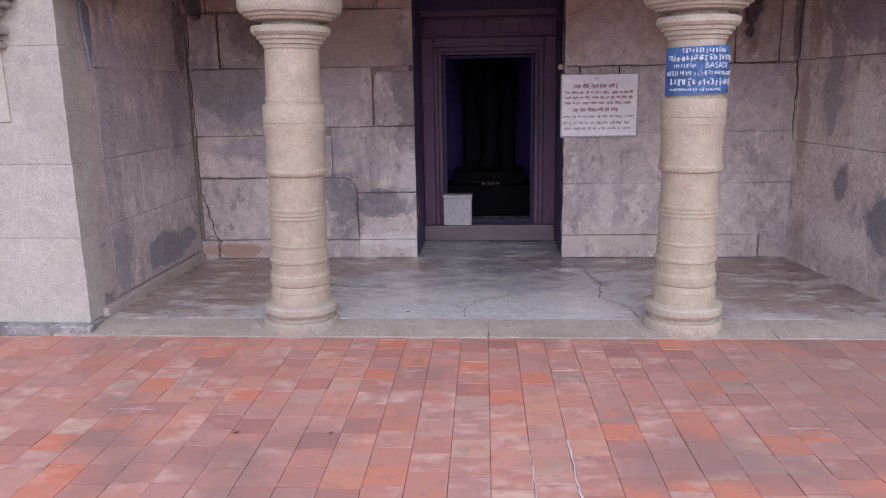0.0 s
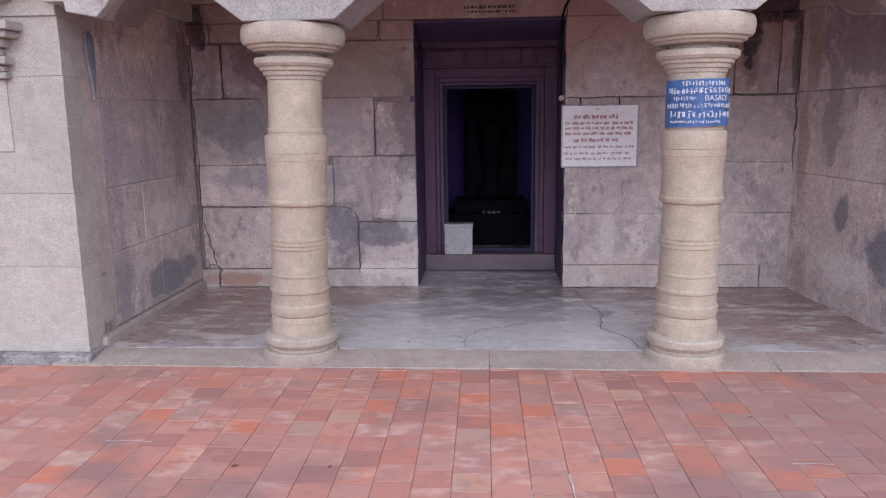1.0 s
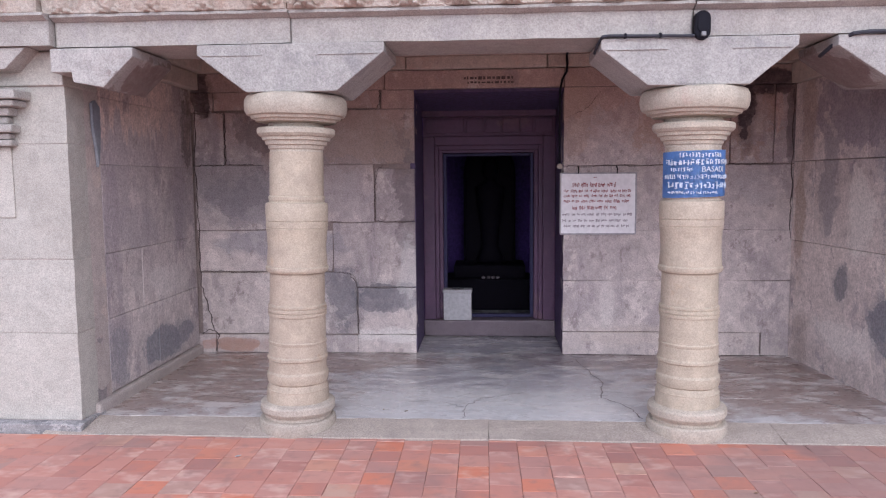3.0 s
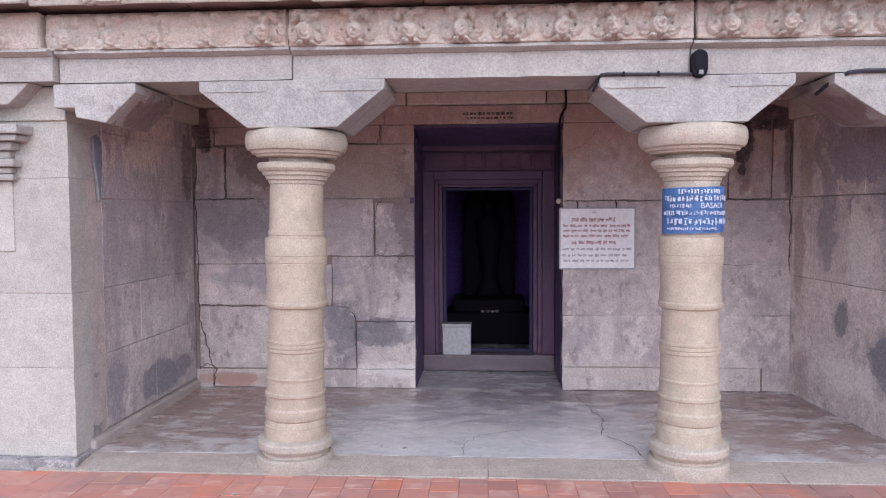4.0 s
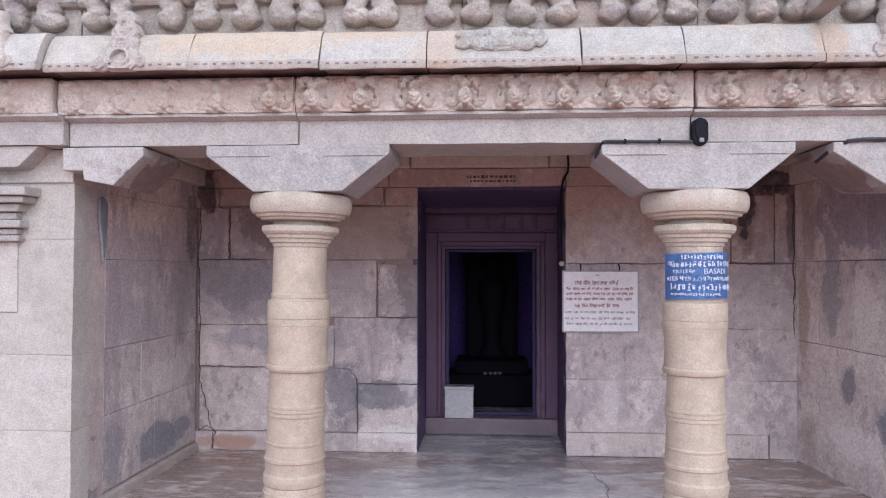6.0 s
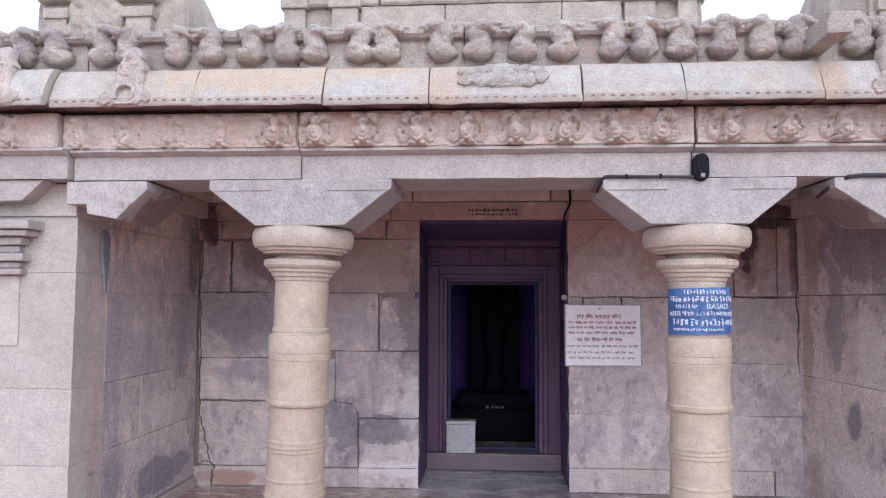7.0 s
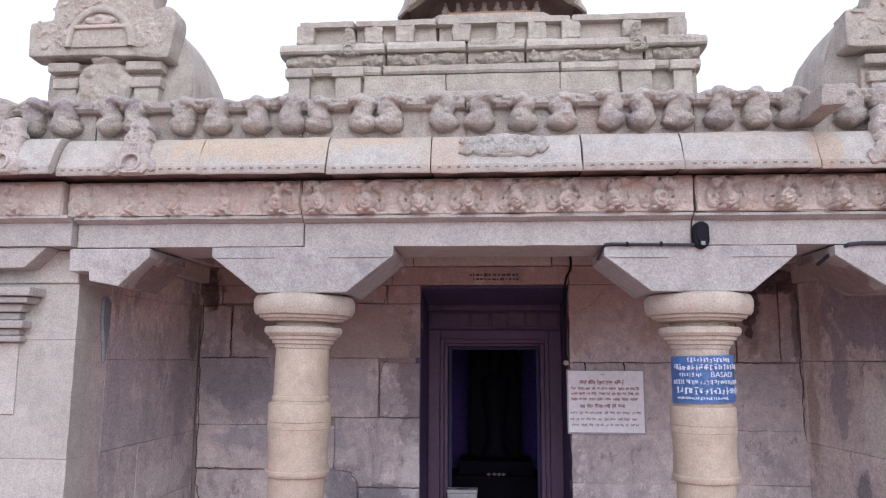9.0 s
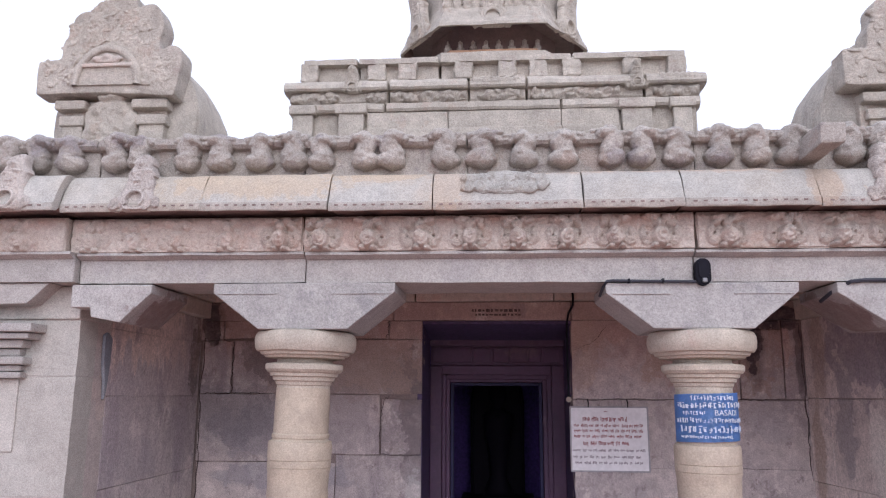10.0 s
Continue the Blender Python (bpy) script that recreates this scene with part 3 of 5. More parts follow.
def wall_back():
    w = thing("wall_back", "weathered stone block back wall of the porch with stained plaster", "wall", (0, 6.3, 0), kind="structure")
    for a, b, z0, z1 in ((-2.75, -0.60, 0.0, 2.62), (0.70, 2.9, 0.0, 2.62), (-0.60, 0.70, 2.22, 2.62)):
        part("wall_core", box(a, b, BACKY + core, 6.80, z0, z1, 0.0), M_MORTAR, w)
    rects = (
        # x0, x1, z0, z1
        (-2.44, -2.29, 0.05, 0.20), (-2.282, -1.06, 0.05, 0.20), (-1.06, -0.56, 0.05, 0.205),
        (-1.052, -0.56, 0.212, 0.605), (-2.41, -1.262, 0.745, 1.09), (-1.255, -0.56, 0.613, 1.155),
        (-2.42, -1.60, 1.10, 1.635), (-1.592, -0.90, 1.163, 1.635), (-0.89, -0.56, 1.163, 1.60),
        (-2.42, -2.16, 1.645, 2.07), (-2.15, -1.72, 1.645, 2.07), (-1.71, -0.56, 1.645, 2.085),
        (-2.44, -2.25, 2.08, 2.24), (-2.24, -0.84, 2.095, 2.24), (-0.832, -0.56, 2.095, 2.24),
        (0.66, 2.26, 0.05, 0.235), (2.27, 2.50, 0.05, 0.26), (0.66, 2.50, 0.243, 0.665), (0.66, 2.50, 0.672, 1.08), (0.66, 2.50, 1.087, 1.605),
        (0.66, 1.98, 1.615, 2.24), (1.988, 2.32, 1.62, 2.16), (2.33, 2.51, 1.62, 2.24))
    for i, (a, b, z0, z1) in enumerate(rects):
        gap = 0.0 if a > 0 and z1 < 1.7 else 0.001
        part("block", box(a + gap, b - gap, BACKY + 0.004 * (i % 3), BACKY + 0.2, z0 - (0.003 if a > 0 and z1 < 1.7 else 0.0015), z1 + (0.003 if a > 0 and z1 < 1.7 else 0.0015), 0.005, 7, 0.0075, i), M_BACK, w)
    # the stone whose upper corner is cut round
    arc = [(-2.40, 0.212), (-1.06, 0.212), (-1.06, 0.60)] + [(-1.15 + 0.088 * math.cos(t), 0.65 + 0.088 * math.sin(t)) for t in [k * math.pi / 12 for k in range(7)]] + [(-2.40, 0.735)]
    part("block", slab(arc, BACKY, BACKY + 0.2, 0.006), M_BACK, w)
    part("patch_stone", box(1.988, 2.32, BACKY + 0.01, BACKY + 0.2, 2.165, 2.24, 0.01, 3, 0.008, 4), M_BACK, w)
    # beam courses under the ceiling
    for i, (a, b) in enumerate(((-2.5, -0.8), (-0.795, 0.66), (0.665, 2.6))):
        part("course", box(a, b, BACKY - 0.012, BACKY + 0.2, 2.245, 2.395, 0.008, 4, 0.004, 31 + i), M_BACK, w)
    for i, (a, b) in enumerate(((-2.5, -0.62), (-0.615, 0.52), (0.525, 2.6))):
        part("course", box(a, b, BACKY - 0.05, BACKY + 0.2, 2.40, 2.50, 0.01, 4, 0.004, 41 + i), M_FRIEZE, w)
    # faded writing over the door
    rnd = random.Random(4)
    for row, (z, hh) in enumerate(((2.325, 0.028), (2.29, 0.02))):
        x = -0.15 + 0.03 * row
        while x < 0.25:
            ln = rnd.uniform(0.012, 0.035)
            part("writing_bar", box(x, x + ln, BACKY - 0.0155, BACKY - 0.01, z - hh * rnd.uniform(0.3, 0.5), z + hh * rnd.uniform(0.2, 0.5), 0.0), M_CRACK, w)
            x += ln + rnd.uniform(0.006, 0.014)
    return w


def wall_left():
    w = thing("wall_left", "dark stained rendered side wall of the porch", "wall", (-2.6, 5.2, 0), kind="structure")
    part("wall_core", box(-2.9, -2.43 - core * 0.6, 4.25, 6.8, 0.0, 2.62, 0.0), M_LIME, w)
    rows = ((0.13, 0.615, (4.575, 5.3, 6.05)), (0.618, 1.045, (4.575, 5.08, 5.6, 6.05)), (1.048, 1.62, (4.575, 5.44, 6.05)), (1.623, 2.05, (4.575, 5.2, 6.05)), (2.053, 2.26, (4.575, 5.6, 6.05)))
    i = 0
    for z0, z1, ys in rows:
        for a, b in zip(ys, ys[1:]):
            part("block", box(-2.62, -2.43 + 0.002 * (i % 2), a + 0.0012, b - 0.0012, z0, z1, 0.003, 4, 0.003, i), M_LEFT, w)
            i += 1
    part("skirting", box(-2.62, -2.395, 4.36, 6.06, 0.0, 0.115, 0.02, 4, 0.004, 7), M_LIME, w)
    part("course", box(-2.62, -2.36, 4.36, 6.06, 2.263, 2.40, 0.01, 4, 0.004, 8), M_FRIEZE, w)
    part("course", box(-2.62, -2.31, 4.36, 6.06, 2.403, 2.50, 0.01, 4, 0.004, 9), M_FRIEZE, w)
    return w


def wall_right():
    """The right wall stands slightly askew."""
    w = thing("wall_right", "peeling plastered side wall of the porch with grey stains", "wall", (2.7, 5.2, 0), kind="structure")
    rows = ((0.04, 1.0, (4.40, 5.27, 6.07)), (1.003, 1.625, (4.40, 5.27, 5.75, 6.07)), (1.63, 2.24, (4.40, 5.1, 6.07)))
    i = 0
    for z0, z1, ys in rows:
        for a, b in zip(ys, ys[1:]):
            bm = box(0.0, 0.3, a + 0.0015, b - 0.0015, z0, z1, 0.004, 4, 0.003, i + 20)
            for v in bm.verts:
                v.co.x += 2.485 + 0.095 * (BACKY - v.co.y) + 0.002 * (i % 2)
            part("block", bm, M_RIGHT, w)
            i += 1
    for z0, z1, out in ((2.243, 2.40, 0.05), (2.403, 2.50, 0.1)):
        bm = box(-out, 0.3, 4.4, 6.06, z0, z1, 0.01, 4, 0.004, z0)
        for v in bm.verts:
            v.co.x += 2.485 + 0.095 * (BACKY - v.co.y)
        part("course", bm, M_FRIEZE, w)
    bm = box(0.03, 0.6, 4.4, 6.8, -0.02, 2.62, 0.0)
    for v in bm.verts:
        v.co.x += 2.485 + 0.095 * (BACKY - v.co.y)
    part("wall_core", bm, M_LIME, w)
    return w


wall_back(), wall_left(), wall_right()
solo("ceiling", box(-2.9, 3.2, 4.12, 6.8, 2.50, 2.60, 0.004), M_CEIL, "brown stone slab ceiling of the porch", "ceiling", kind="structure")
solo("roof", box(-3.6, 3.6, 4.15, 9.8, 2.66, 2.95, 0.01), M_CARVED, "flat stone slab roof over the porch and shrine", "roof", kind="structure")


def pier(sign, x_in, label):
    """A front pier of big granite blocks; sign says on which side of its inner edge it lies."""
    p = thing("pier", label, "pier", (x_in + sign * 0.5, 4.4, 0))
    far = x_in + sign * 1.6

    def span(a, b):
        return (min(a, b), max(a, b))
    xs = span(x_in, far)
    joints = (0.065, 0.60, 1.049, 1.735, 2.07)
    for i, (z0, z1) in enumerate(zip(joints, joints[1:])):
        part("block", box(*xs, 4.2 + 0.002 * (i % 2), 4.40, z0 + 0.0015, z1 - 0.0015, 0.003, 8, 0.0045, i + sign), M_PIER, p)
        part("side_block", box(*span(x_in + sign * 0.006, x_in + sign * 0.3), 4.402, 4.572, z0 + 0.0015, z1 - 0.0015, 0.003, 5, 0.005, i + 9 * sign), M_PIER_SIDE, p)
    part("mortar", box(*span(x_in + sign * 0.005, far), 4.206, 4.568, 0.03, 2.2, 0.0), M_LIME, p, "lime mortar in the joints")
    part("plinth", box(*span(x_in - sign * 0.03, far), 4.13, 4.42, -0.03, 0.06, 0.012, 8, 0.008, 2 + sign), M_PLINTH, p)
    part("upper_block", box(*xs, 4.185, 4.57, 2.073, 2.272, 0.01, 6, 0.004, 5 + sign), M_PIER, p)
    return p


pier_left = pier(-1, -2.425, "pale granite block pier with a dark weathered plinth")
pier_right = pier(1, 2.64, "granite block pier at the far end of the porch")

sliver = slab([(4.462, 2.0), (4.50, 2.02), (4.556, 1.98), (4.552, 1.82), (4.53, 1.66), (4.512, 1.60), (4.497, 1.72), (4.468, 1.86)], 0.0, 0.02, 0.003, 0.002, 2)
sliver.transform(Matrix(((0, -1, 0, -2.405), (1, 0, 0, 0), (0, 0, 1, 0), (0, 0, 0, 1))))
part("slate_sliver", sliver, M_SLATE, pier_left, "dark grey slate packing sliver")

# ---- engaged pilaster on the left pier ----
pil = thing("pilaster", "carved granite pilaster with stepped capital on the pier", "pilaster", (-3.1, 4.17, 0))
part("shaft", box(-3.5, -2.765, 4.19, 4.21, 1.30, 1.72, 0.008, 4, 0.003), M_PIER, pil)
for x1, y0, z0, z1 in ((-2.73, 4.14, 1.722, 1.76), (-2.745, 4.15, 1.763, 1.80), (-2.705, 4.11, 1.803, 1.85), (-2.75, 4.15, 1.853, 1.895), (-2.72, 4.12, 1.898, 1.945), (-2.66, 4.07, 1.948, 1.985), (-2.63, 4.04, 1.988, 2.04)):
    part("moulding", box(-3.5, x1, y0, 4.21, z0, z1, 0.012, 3, 0.003, z0), M_BEAM, pil)
part("corbel", slab([(-3.5, 2.272), (-2.55, 2.272), (-2.68, 2.15), (-3.5, 2.14)], 4.05, 4.20, 0.008, 0.003), M_BEAM, pil)


# ---- pillars ----
def pillar(x, lean, girth, label):
    p = thing("pillar", label, "pillar", (x, 4.315, -0.012), group="front pillars")
    p.scale = (1.03, 1.03, 1.03)
    p.rotation_euler = (0, radians(lean), 0)
    prof_base = [(0.20, 0.0), (0.224, 0.002), (0.230, 0.02), (0.230, 0.07), (0.226, 0.085), (0.216, 0.093), (0.19, 0.097)]
    prof_ring = [(0.18, 0.092), (0.198, 0.095), (0.200, 0.112), (0.206, 0.118), (0.221, 0.134), (0.225, 0.142), (0.224, 0.172), (0.217, 0.182), (0.190, 0.192), (0.17, 0.194)]
    shaft = [(0.165, 0.185), (0.184, 0.187), (0.183, 0.235), (0.180, 0.262), (0.182, 0.266), (0.177, 0.27), (0.173, 0.295), (0.170, 0.30), (0.178, 0.308), (0.183, 0.335), (0.181, 0.36), (0.172, 0.372),
             (0.170, 0.43), (0.171, 0.436), (0.178, 0.442), (0.178, 0.456), (0.171, 0.464), (0.168, 0.53), (0.171, 0.536), (0.171, 0.546), (0.167, 0.552),
             (0.164, 0.68), (0.164, 0.694), (0.171, 0.698), (0.171, 0.714), (0.166, 0.718), (0.172, 0.722), (0.172, 0.738), (0.166, 0.742), (0.170, 0.746), (0.170, 0.758), (0.162, 0.764),
             (0.160, 0.93), (0.161, 0.945), (0.178, 0.952), (0.184, 0.966), (0.183, 0.98), (0.176, 0.988), (0.176, 1.01), (0.170, 1.09), (0.175, 1.18), (0.180, 1.20),
             (0.180, 1.204), (0.1765, 1.207), (0.180, 1.21), (0.181, 1.243), (0.1775, 1.246), (0.181, 1.249), (0.182, 1.33), (0.178, 1.346), (0.161, 1.352), (0.160, 1.362),
             (0.164, 1.366), (0.164, 1.384), (0.157, 1.39), (0.156, 1.55), (0.155, 1.64)]
    bell = [(0.15, 1.635), (0.160, 1.64), (0.161, 1.652), (0.168, 1.657), (0.172, 1.675), (0.186, 1.68), (0.190, 1.70), (0.205, 1.705), (0.209, 1.722), (0.222, 1.727), (0.235, 1.742),
            (0.236, 1.765), (0.228, 1.774), (0.17, 1.78), (0.165, 1.80), (0.19, 1.806)]
    cushion = [(0.19, 1.80), (0.235, 1.806), (0.242, 1.818), (0.262, 1.822), (0.268, 1.836), (0.288, 1.842), (0.300, 1.862), (0.305, 1.893), (0.302, 1.925), (0.290, 1.947), (0.27, 1.956), (0.2, 1.960), (0.15, 1.972)]
    prof_base, prof_ring = [(0.975 * r, z) for r, z in prof_base], [(0.97 * r, z) for r, z in prof_ring]
    shaft, bell, cushion = [(girth * r, z) for r, z in shaft], [(0.935 * r, z) for r, z in bell], [(0.955 * r, z) for r, z in cushion]
    part("base", lathe(prof_base, 56, 0.005, x), M_BASE, p, "rough round granite base", True, True)
    part("base_ring", lathe(prof_ring, 56, 0.004, x + 3), M_BASE, p, "", True, True)
    part("shaft", lathe(shaft, 64, 0.0022, x), M_PILLAR, p, "ringed sandy granite shaft", False, True)
    part("bell_capital", lathe(bell, 64, 0.0018, x), M_CAPITAL, p, "", False, True)
    part("cushion_capital", lathe(cushion, 64, 0.003, x), M_CAPITAL, p, "round cushion-shaped capital", True, True)
    return p


pillar(-1.118, 1.1, 0.985, "lathe-turned sandy granite pillar with a cushion capital")
pillar(1.222, 0.1, 0.965, "turned sandy granite pillar wearing a blue enamel sign")
for ob in [o for o in bpy.data.objects if o.name.split(".")[0] in ("shaft", "bell_capital", "base", "base_ring", "cushion_capital") and o.parent and o.parent.name.startswith("pillar")]:
    for poly in ob.data.polygons:
        poly.use_smooth = True
    ob.data.set_sharp_from_angle(angle=radians(27))


# ---- brackets over pillars and walls ----
def bracket(outline, label, seed):
    b = thing("bracket", label, "bracket", (outline[0][0], FRONT, outline[0][1]), group="corbel brackets")
    part("corbel", slab(outline, 4.065, 4.58, 0.007, 0.003, seed), M_BRACKET, b)
    return b


def mid_bracket(xa, xb, xc, xd, zt, seed):
    """xa..xb is the top, xc..xd the foot."""
    b = bracket([(xa, zt), (xa, zt - 0.055), (xc, 2.002), (xd, 2.002), (xb, zt - 0.05), (xb, zt)], "grey granite trapezoid bracket on the pillar capital", seed)
    for x0, x1 in ((xa + 0.03, xc + 0.1), (xd - 0.1, xb - 0.03)):
        part("fillet", box(x0, x1, 4.058, 4.07, zt - 0.064, zt - 0.058, 0.001), M_BRACKET, b)
    return b


mid_bracket(-1.572, -0.517, -1.30, -0.785, 2.265, 1)
mid_bracket(0.662, 1.703, 0.915, 1.453, 2.256, 2)
bracket([(-2.42, 2.263), (-1.94, 2.261), (-1.94, 2.21), (-2.12, 2.04), (-2.29, 2.075), (-2.30, 2.13), (-2.42, 2.13)], "half bracket of granite built into the pier", 3)
bracket([(1.90, 2.253), (2.75, 2.253), (2.75, 2.02), (2.17, 2.02), (1.90, 2.20)], "half bracket of granite built into the far pier", 4)


# ---- entablature ----
beam = thing("beam", "long grey granite lintel beam over the pillars", "beam", (0, 4.2, 2.28), kind="structure")
for i, (a, b, f) in enumerate(((-3.6, -2.40, 4.03), (-2.395, -1.042, 4.085), (-1.035, 1.146, 4.085), (1.154, 3.6, 4.085))):
    dz = -0.004 * i
    part("beam_stone", sweep([(f, 2.275 + dz), (4.55, 2.275 + dz), (4.55, 2.42), (f, 2.42)], a, b, 16, 0.004, i, 0.008), M_BEAM, beam)
    part("lip", sweep([(f - 0.012, 2.412 + dz), (4.2, 2.412 + dz), (4.2, 2.446 + dz), (f - 0.048, 2.446 + dz), (f - 0.052, 2.43 + dz)], a + 0.001, b - 0.001, 16, 0.004, i + 5, 0.006), M_BEAM, beam)

frieze = thing("frieze", "pinkish weathered stone frieze carved with worn animals", "frieze", (0, 4.1, 2.45), kind="structure")
for i, (a, b, f) in enumerate(((-3.6, -2.445, 3.99), (-2.438, -1.055, 4.045), (-1.048, 1.158, 4.045), (1.168, 3.6, 4.045))):
    part("frieze_stone", sweep([(f, 2.442), (4.3, 2.442), (4.3, 2.645), (f + 0.01, 2.645)], a, b, 26, 0.009, i + 2, 0.01), M_FRIEZE, frieze)
FIGURES = (-2.72, -2.32, -2.05, -1.80, -1.50, -1.18, -0.94, -0.67, -0.37, -0.09, 0.18, 0.45, 0.72, 0.965, 1.335, 1.645, 1.93, 2.2, 2.5)


def carved_face(xa, xb, z0, z1, y, seed):
    """A worn frieze face: squat animals with curled manes, all of one stone."""
    nx, nz = int((xb - xa) / 0.0056), 40
    figs = [(x, 0.55 if x < -1.3 else 1.0, i) for i, x in enumerate(FIGURES) if xa - 0.1 < x < xb + 0.1]
    bm = bmesh.new()
    rows = []
    for i in range(nx + 1):
        col = []
        for j in range(nz + 1):
            px, v = xa + (xb - xa) * i / nx, j / nz
            pz = z0 + (z1 - z0) * v
            jit = noise.noise_vector(Vector((px * 13, pz * 13, seed))) * 0.011
            h = 0.004
            for x, worn, k in figs:
                du, s = (px + jit.x - x) / 0.128, 1 if k % 2 else -1
                vv = v + jit.z * 5
                if abs(du) > 1.1:
                    continue
                for cu, cv, a, b2, d in ((0, 0.33, 0.40, 0.27, 0.052), (0.1 * s, 0.40, 0.22, 0.16, 0.06), (0.0, 0.70, 0.26, 0.17, 0.042), (-0.34, 0.85, 0.40, 0.12, 0.036), (0.36, 0.83, 0.36, 0.13, 0.036), (0.5 * s, 0.70, 0.2, 0.12, 0.034),
                                         (-0.25, 0.05, 0.16, 0.09, 0.046), (0.25, 0.05, 0.16, 0.09, 0.046)):
                    q = 1 - ((du - cu) / a) ** 2 - ((vv - cv) / b2) ** 2
                    if q > 0:
                        h = max(h, 1.55 * d * worn * (q ** 0.4) + 0.006 * math.cos(17 * math.sqrt(1 - q)) * worn)
                # combed locks curling up on both sides of the body
                for side in (-1, 1):
                    dx, dv = (du - side * 0.58) / 0.34, (vv - 0.36) / 0.3
                    r = math.hypot(dx, dv)
                    if 0.15 < r < 1.0 and (dv < 0.25 or side * dx > 0):
                        h = max(h, worn * (0.034 * (1 - r) ** 0.3 + 0.005 * math.cos(30 * r)))
            h += (0.006 + 0.09 * h) * noise.fractal(Vector((px * 24, seed, pz * 24)), 0.8, 2.0, 4) + 0.006 * noise.noise(Vector((px * 75, seed, pz * 75)))
            if v > 0.94:
                h -= 0.012
            col.append(bm.verts.new((px, y - h, pz)))
        rows.append(col)
    for a, b2 in zip(rows, rows[1:]):
        for j in range(nz):
            bm.faces.new((a[j], b2[j], b2[j + 1], a[j + 1]))
    rim = [e for e in bm.edges if len(e.link_faces) == 1]
    for v in bmesh.ops.extrude_edge_only(bm, edges=rim)["geom"]:
        if isinstance(v, bmesh.types.BMVert):
            v.co.y = y + 0.03
    return bm


for xa, xb, y in ((-3.2, -2.449, 3.985), (-2.434, -1.06, 4.04), (-1.043, 1.152, 4.04), (1.174, 2.8, 4.04)):
    part("carved_face", carved_face(xa, xb, 2.446, 2.648, y, xa), M_FRIEZE, frieze, "worn carved animals in relief", smooth=True)

cornice = thing("cornice", "curved granite eave cornice with a notched edge", "cornice", (0, 3.95, 2.65), kind="structure")
KAPOTA = [(3.868, 2.650), (3.862, 2.658), (3.862, 2.697), (3.874, 2.703), (3.893, 2.755), (3.920, 2.812), (3.950, 2.858), (3.980, 2.885), (4.02, 2.897), (4.3, 2.90), (4.3, 2.70), (4.0, 2.695), (3.93, 2.685), (3.90, 2.656)]
CUTS = (-3.6, -2.43, -1.60, -0.875, -0.292, 0.534, 1.073, 1.780, 3.6)
for i, (a, b) in enumerate(zip(CUTS, CUTS[1:])):
    f = -0.055 if i == 0 else 0.004 * math.sin(i * 2.1)
    dz = -0.0025 * i + 0.003 * math.sin(i * 1.3)
    st = part("cornice_stone", sweep([(y + f, z + dz) for y, z in KAPOTA], a + 0.003, b - 0.003, 24, 0.0055, i * 1.7, 0.005), M_CORNICE, cornice)
    for poly in st.data.polygons:
        poly.use_smooth = True
    st.data.set_sharp_from_angle(angle=radians(38))
    # Dark sheet under the eave; its colour carries the shade there.
    part("soffit", sweep([(3.935 + f, 2.678 + dz), (4.28, 2.67 + dz), (4.28, 2.694 + dz), (3.96 + f, 2.694 + dz)], a + 0.006, b - 0.006, 10, 0.003, i), M_SHADE_STONE, st)
    # Raised dark boxes; the shade of small notches is in their colour.
    notch = bmesh.new()
    x = a + 0.04
    while x < min(b, 2.6) - 0.05:
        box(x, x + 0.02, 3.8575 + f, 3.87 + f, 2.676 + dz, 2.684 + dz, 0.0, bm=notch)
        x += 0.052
    tagged(part("notch_row", notch, M_SHADE_STONE, st), kind="stuff")


def kudu(x, y, z, w, h, parent, seed, material, lean=0.0):
    """A horseshoe arch ornament: a sunk eye in a ring, a waist, a leafy crest and small scrolls at the foot."""
    lumps = [(0.5, 0.2, 0.35, 0.3, 0.036), (0.5, 0.42, 0.29, 0.26, 0.04), (0.5, 0.62, 0.26, 0.25, 0.046), (0.5, 0.83, 0.2, 0.17, 0.05), (0.13, 0.13, 0.13, 0.13, 0.02), (0.87, 0.13, 0.13, 0.13, 0.02),
             (0.4, 0.66, 0.08, 0.06, 0.056), (0.6, 0.66, 0.08, 0.06, 0.056), (0.5, 0.82, 0.1, 0.08, 0.06), (0.5, 0.5, 0.1, 0.05, 0.052)]

    def laid(bm):
        for v in bm.verts:
            v.co.y += (v.co.z - z) * lean
        return bm
    r0, r1 = w * 0.155, w * 0.205
    k = part("horseshoe_ornament", laid(relief(x - w / 2, z, w, h, y, lumps, seed, w / 52, 0.005, 0.05, 38.0, 0.005, (0.5, 0.18, r0 / w, r0 / h))), material, parent, "carved horseshoe arch ornament", smooth=True)
    ring = bmesh.new()
    n = 28
    loops = []
    for rr, yy in ((r0, -0.004), (r0, -0.038), (r0 * 1.1, -0.042), (r1, -0.041), (r1, -0.03)):
        loops.append([ring.verts.new((x + rr * math.cos(math.pi * (1.22 - 1.44 * i / n)), y + yy, z + h * 0.18 + rr * math.sin(math.pi * (1.22 - 1.44 * i / n)))) for i in range(n + 1)])
    for la, lb in zip(loops, loops[1:]):
        for i in range(n):
            ring.faces.new((la[i], la[i + 1], lb[i + 1], lb[i]))
    part("arch_rim", laid(ring), material, k, smooth=True)
    return k


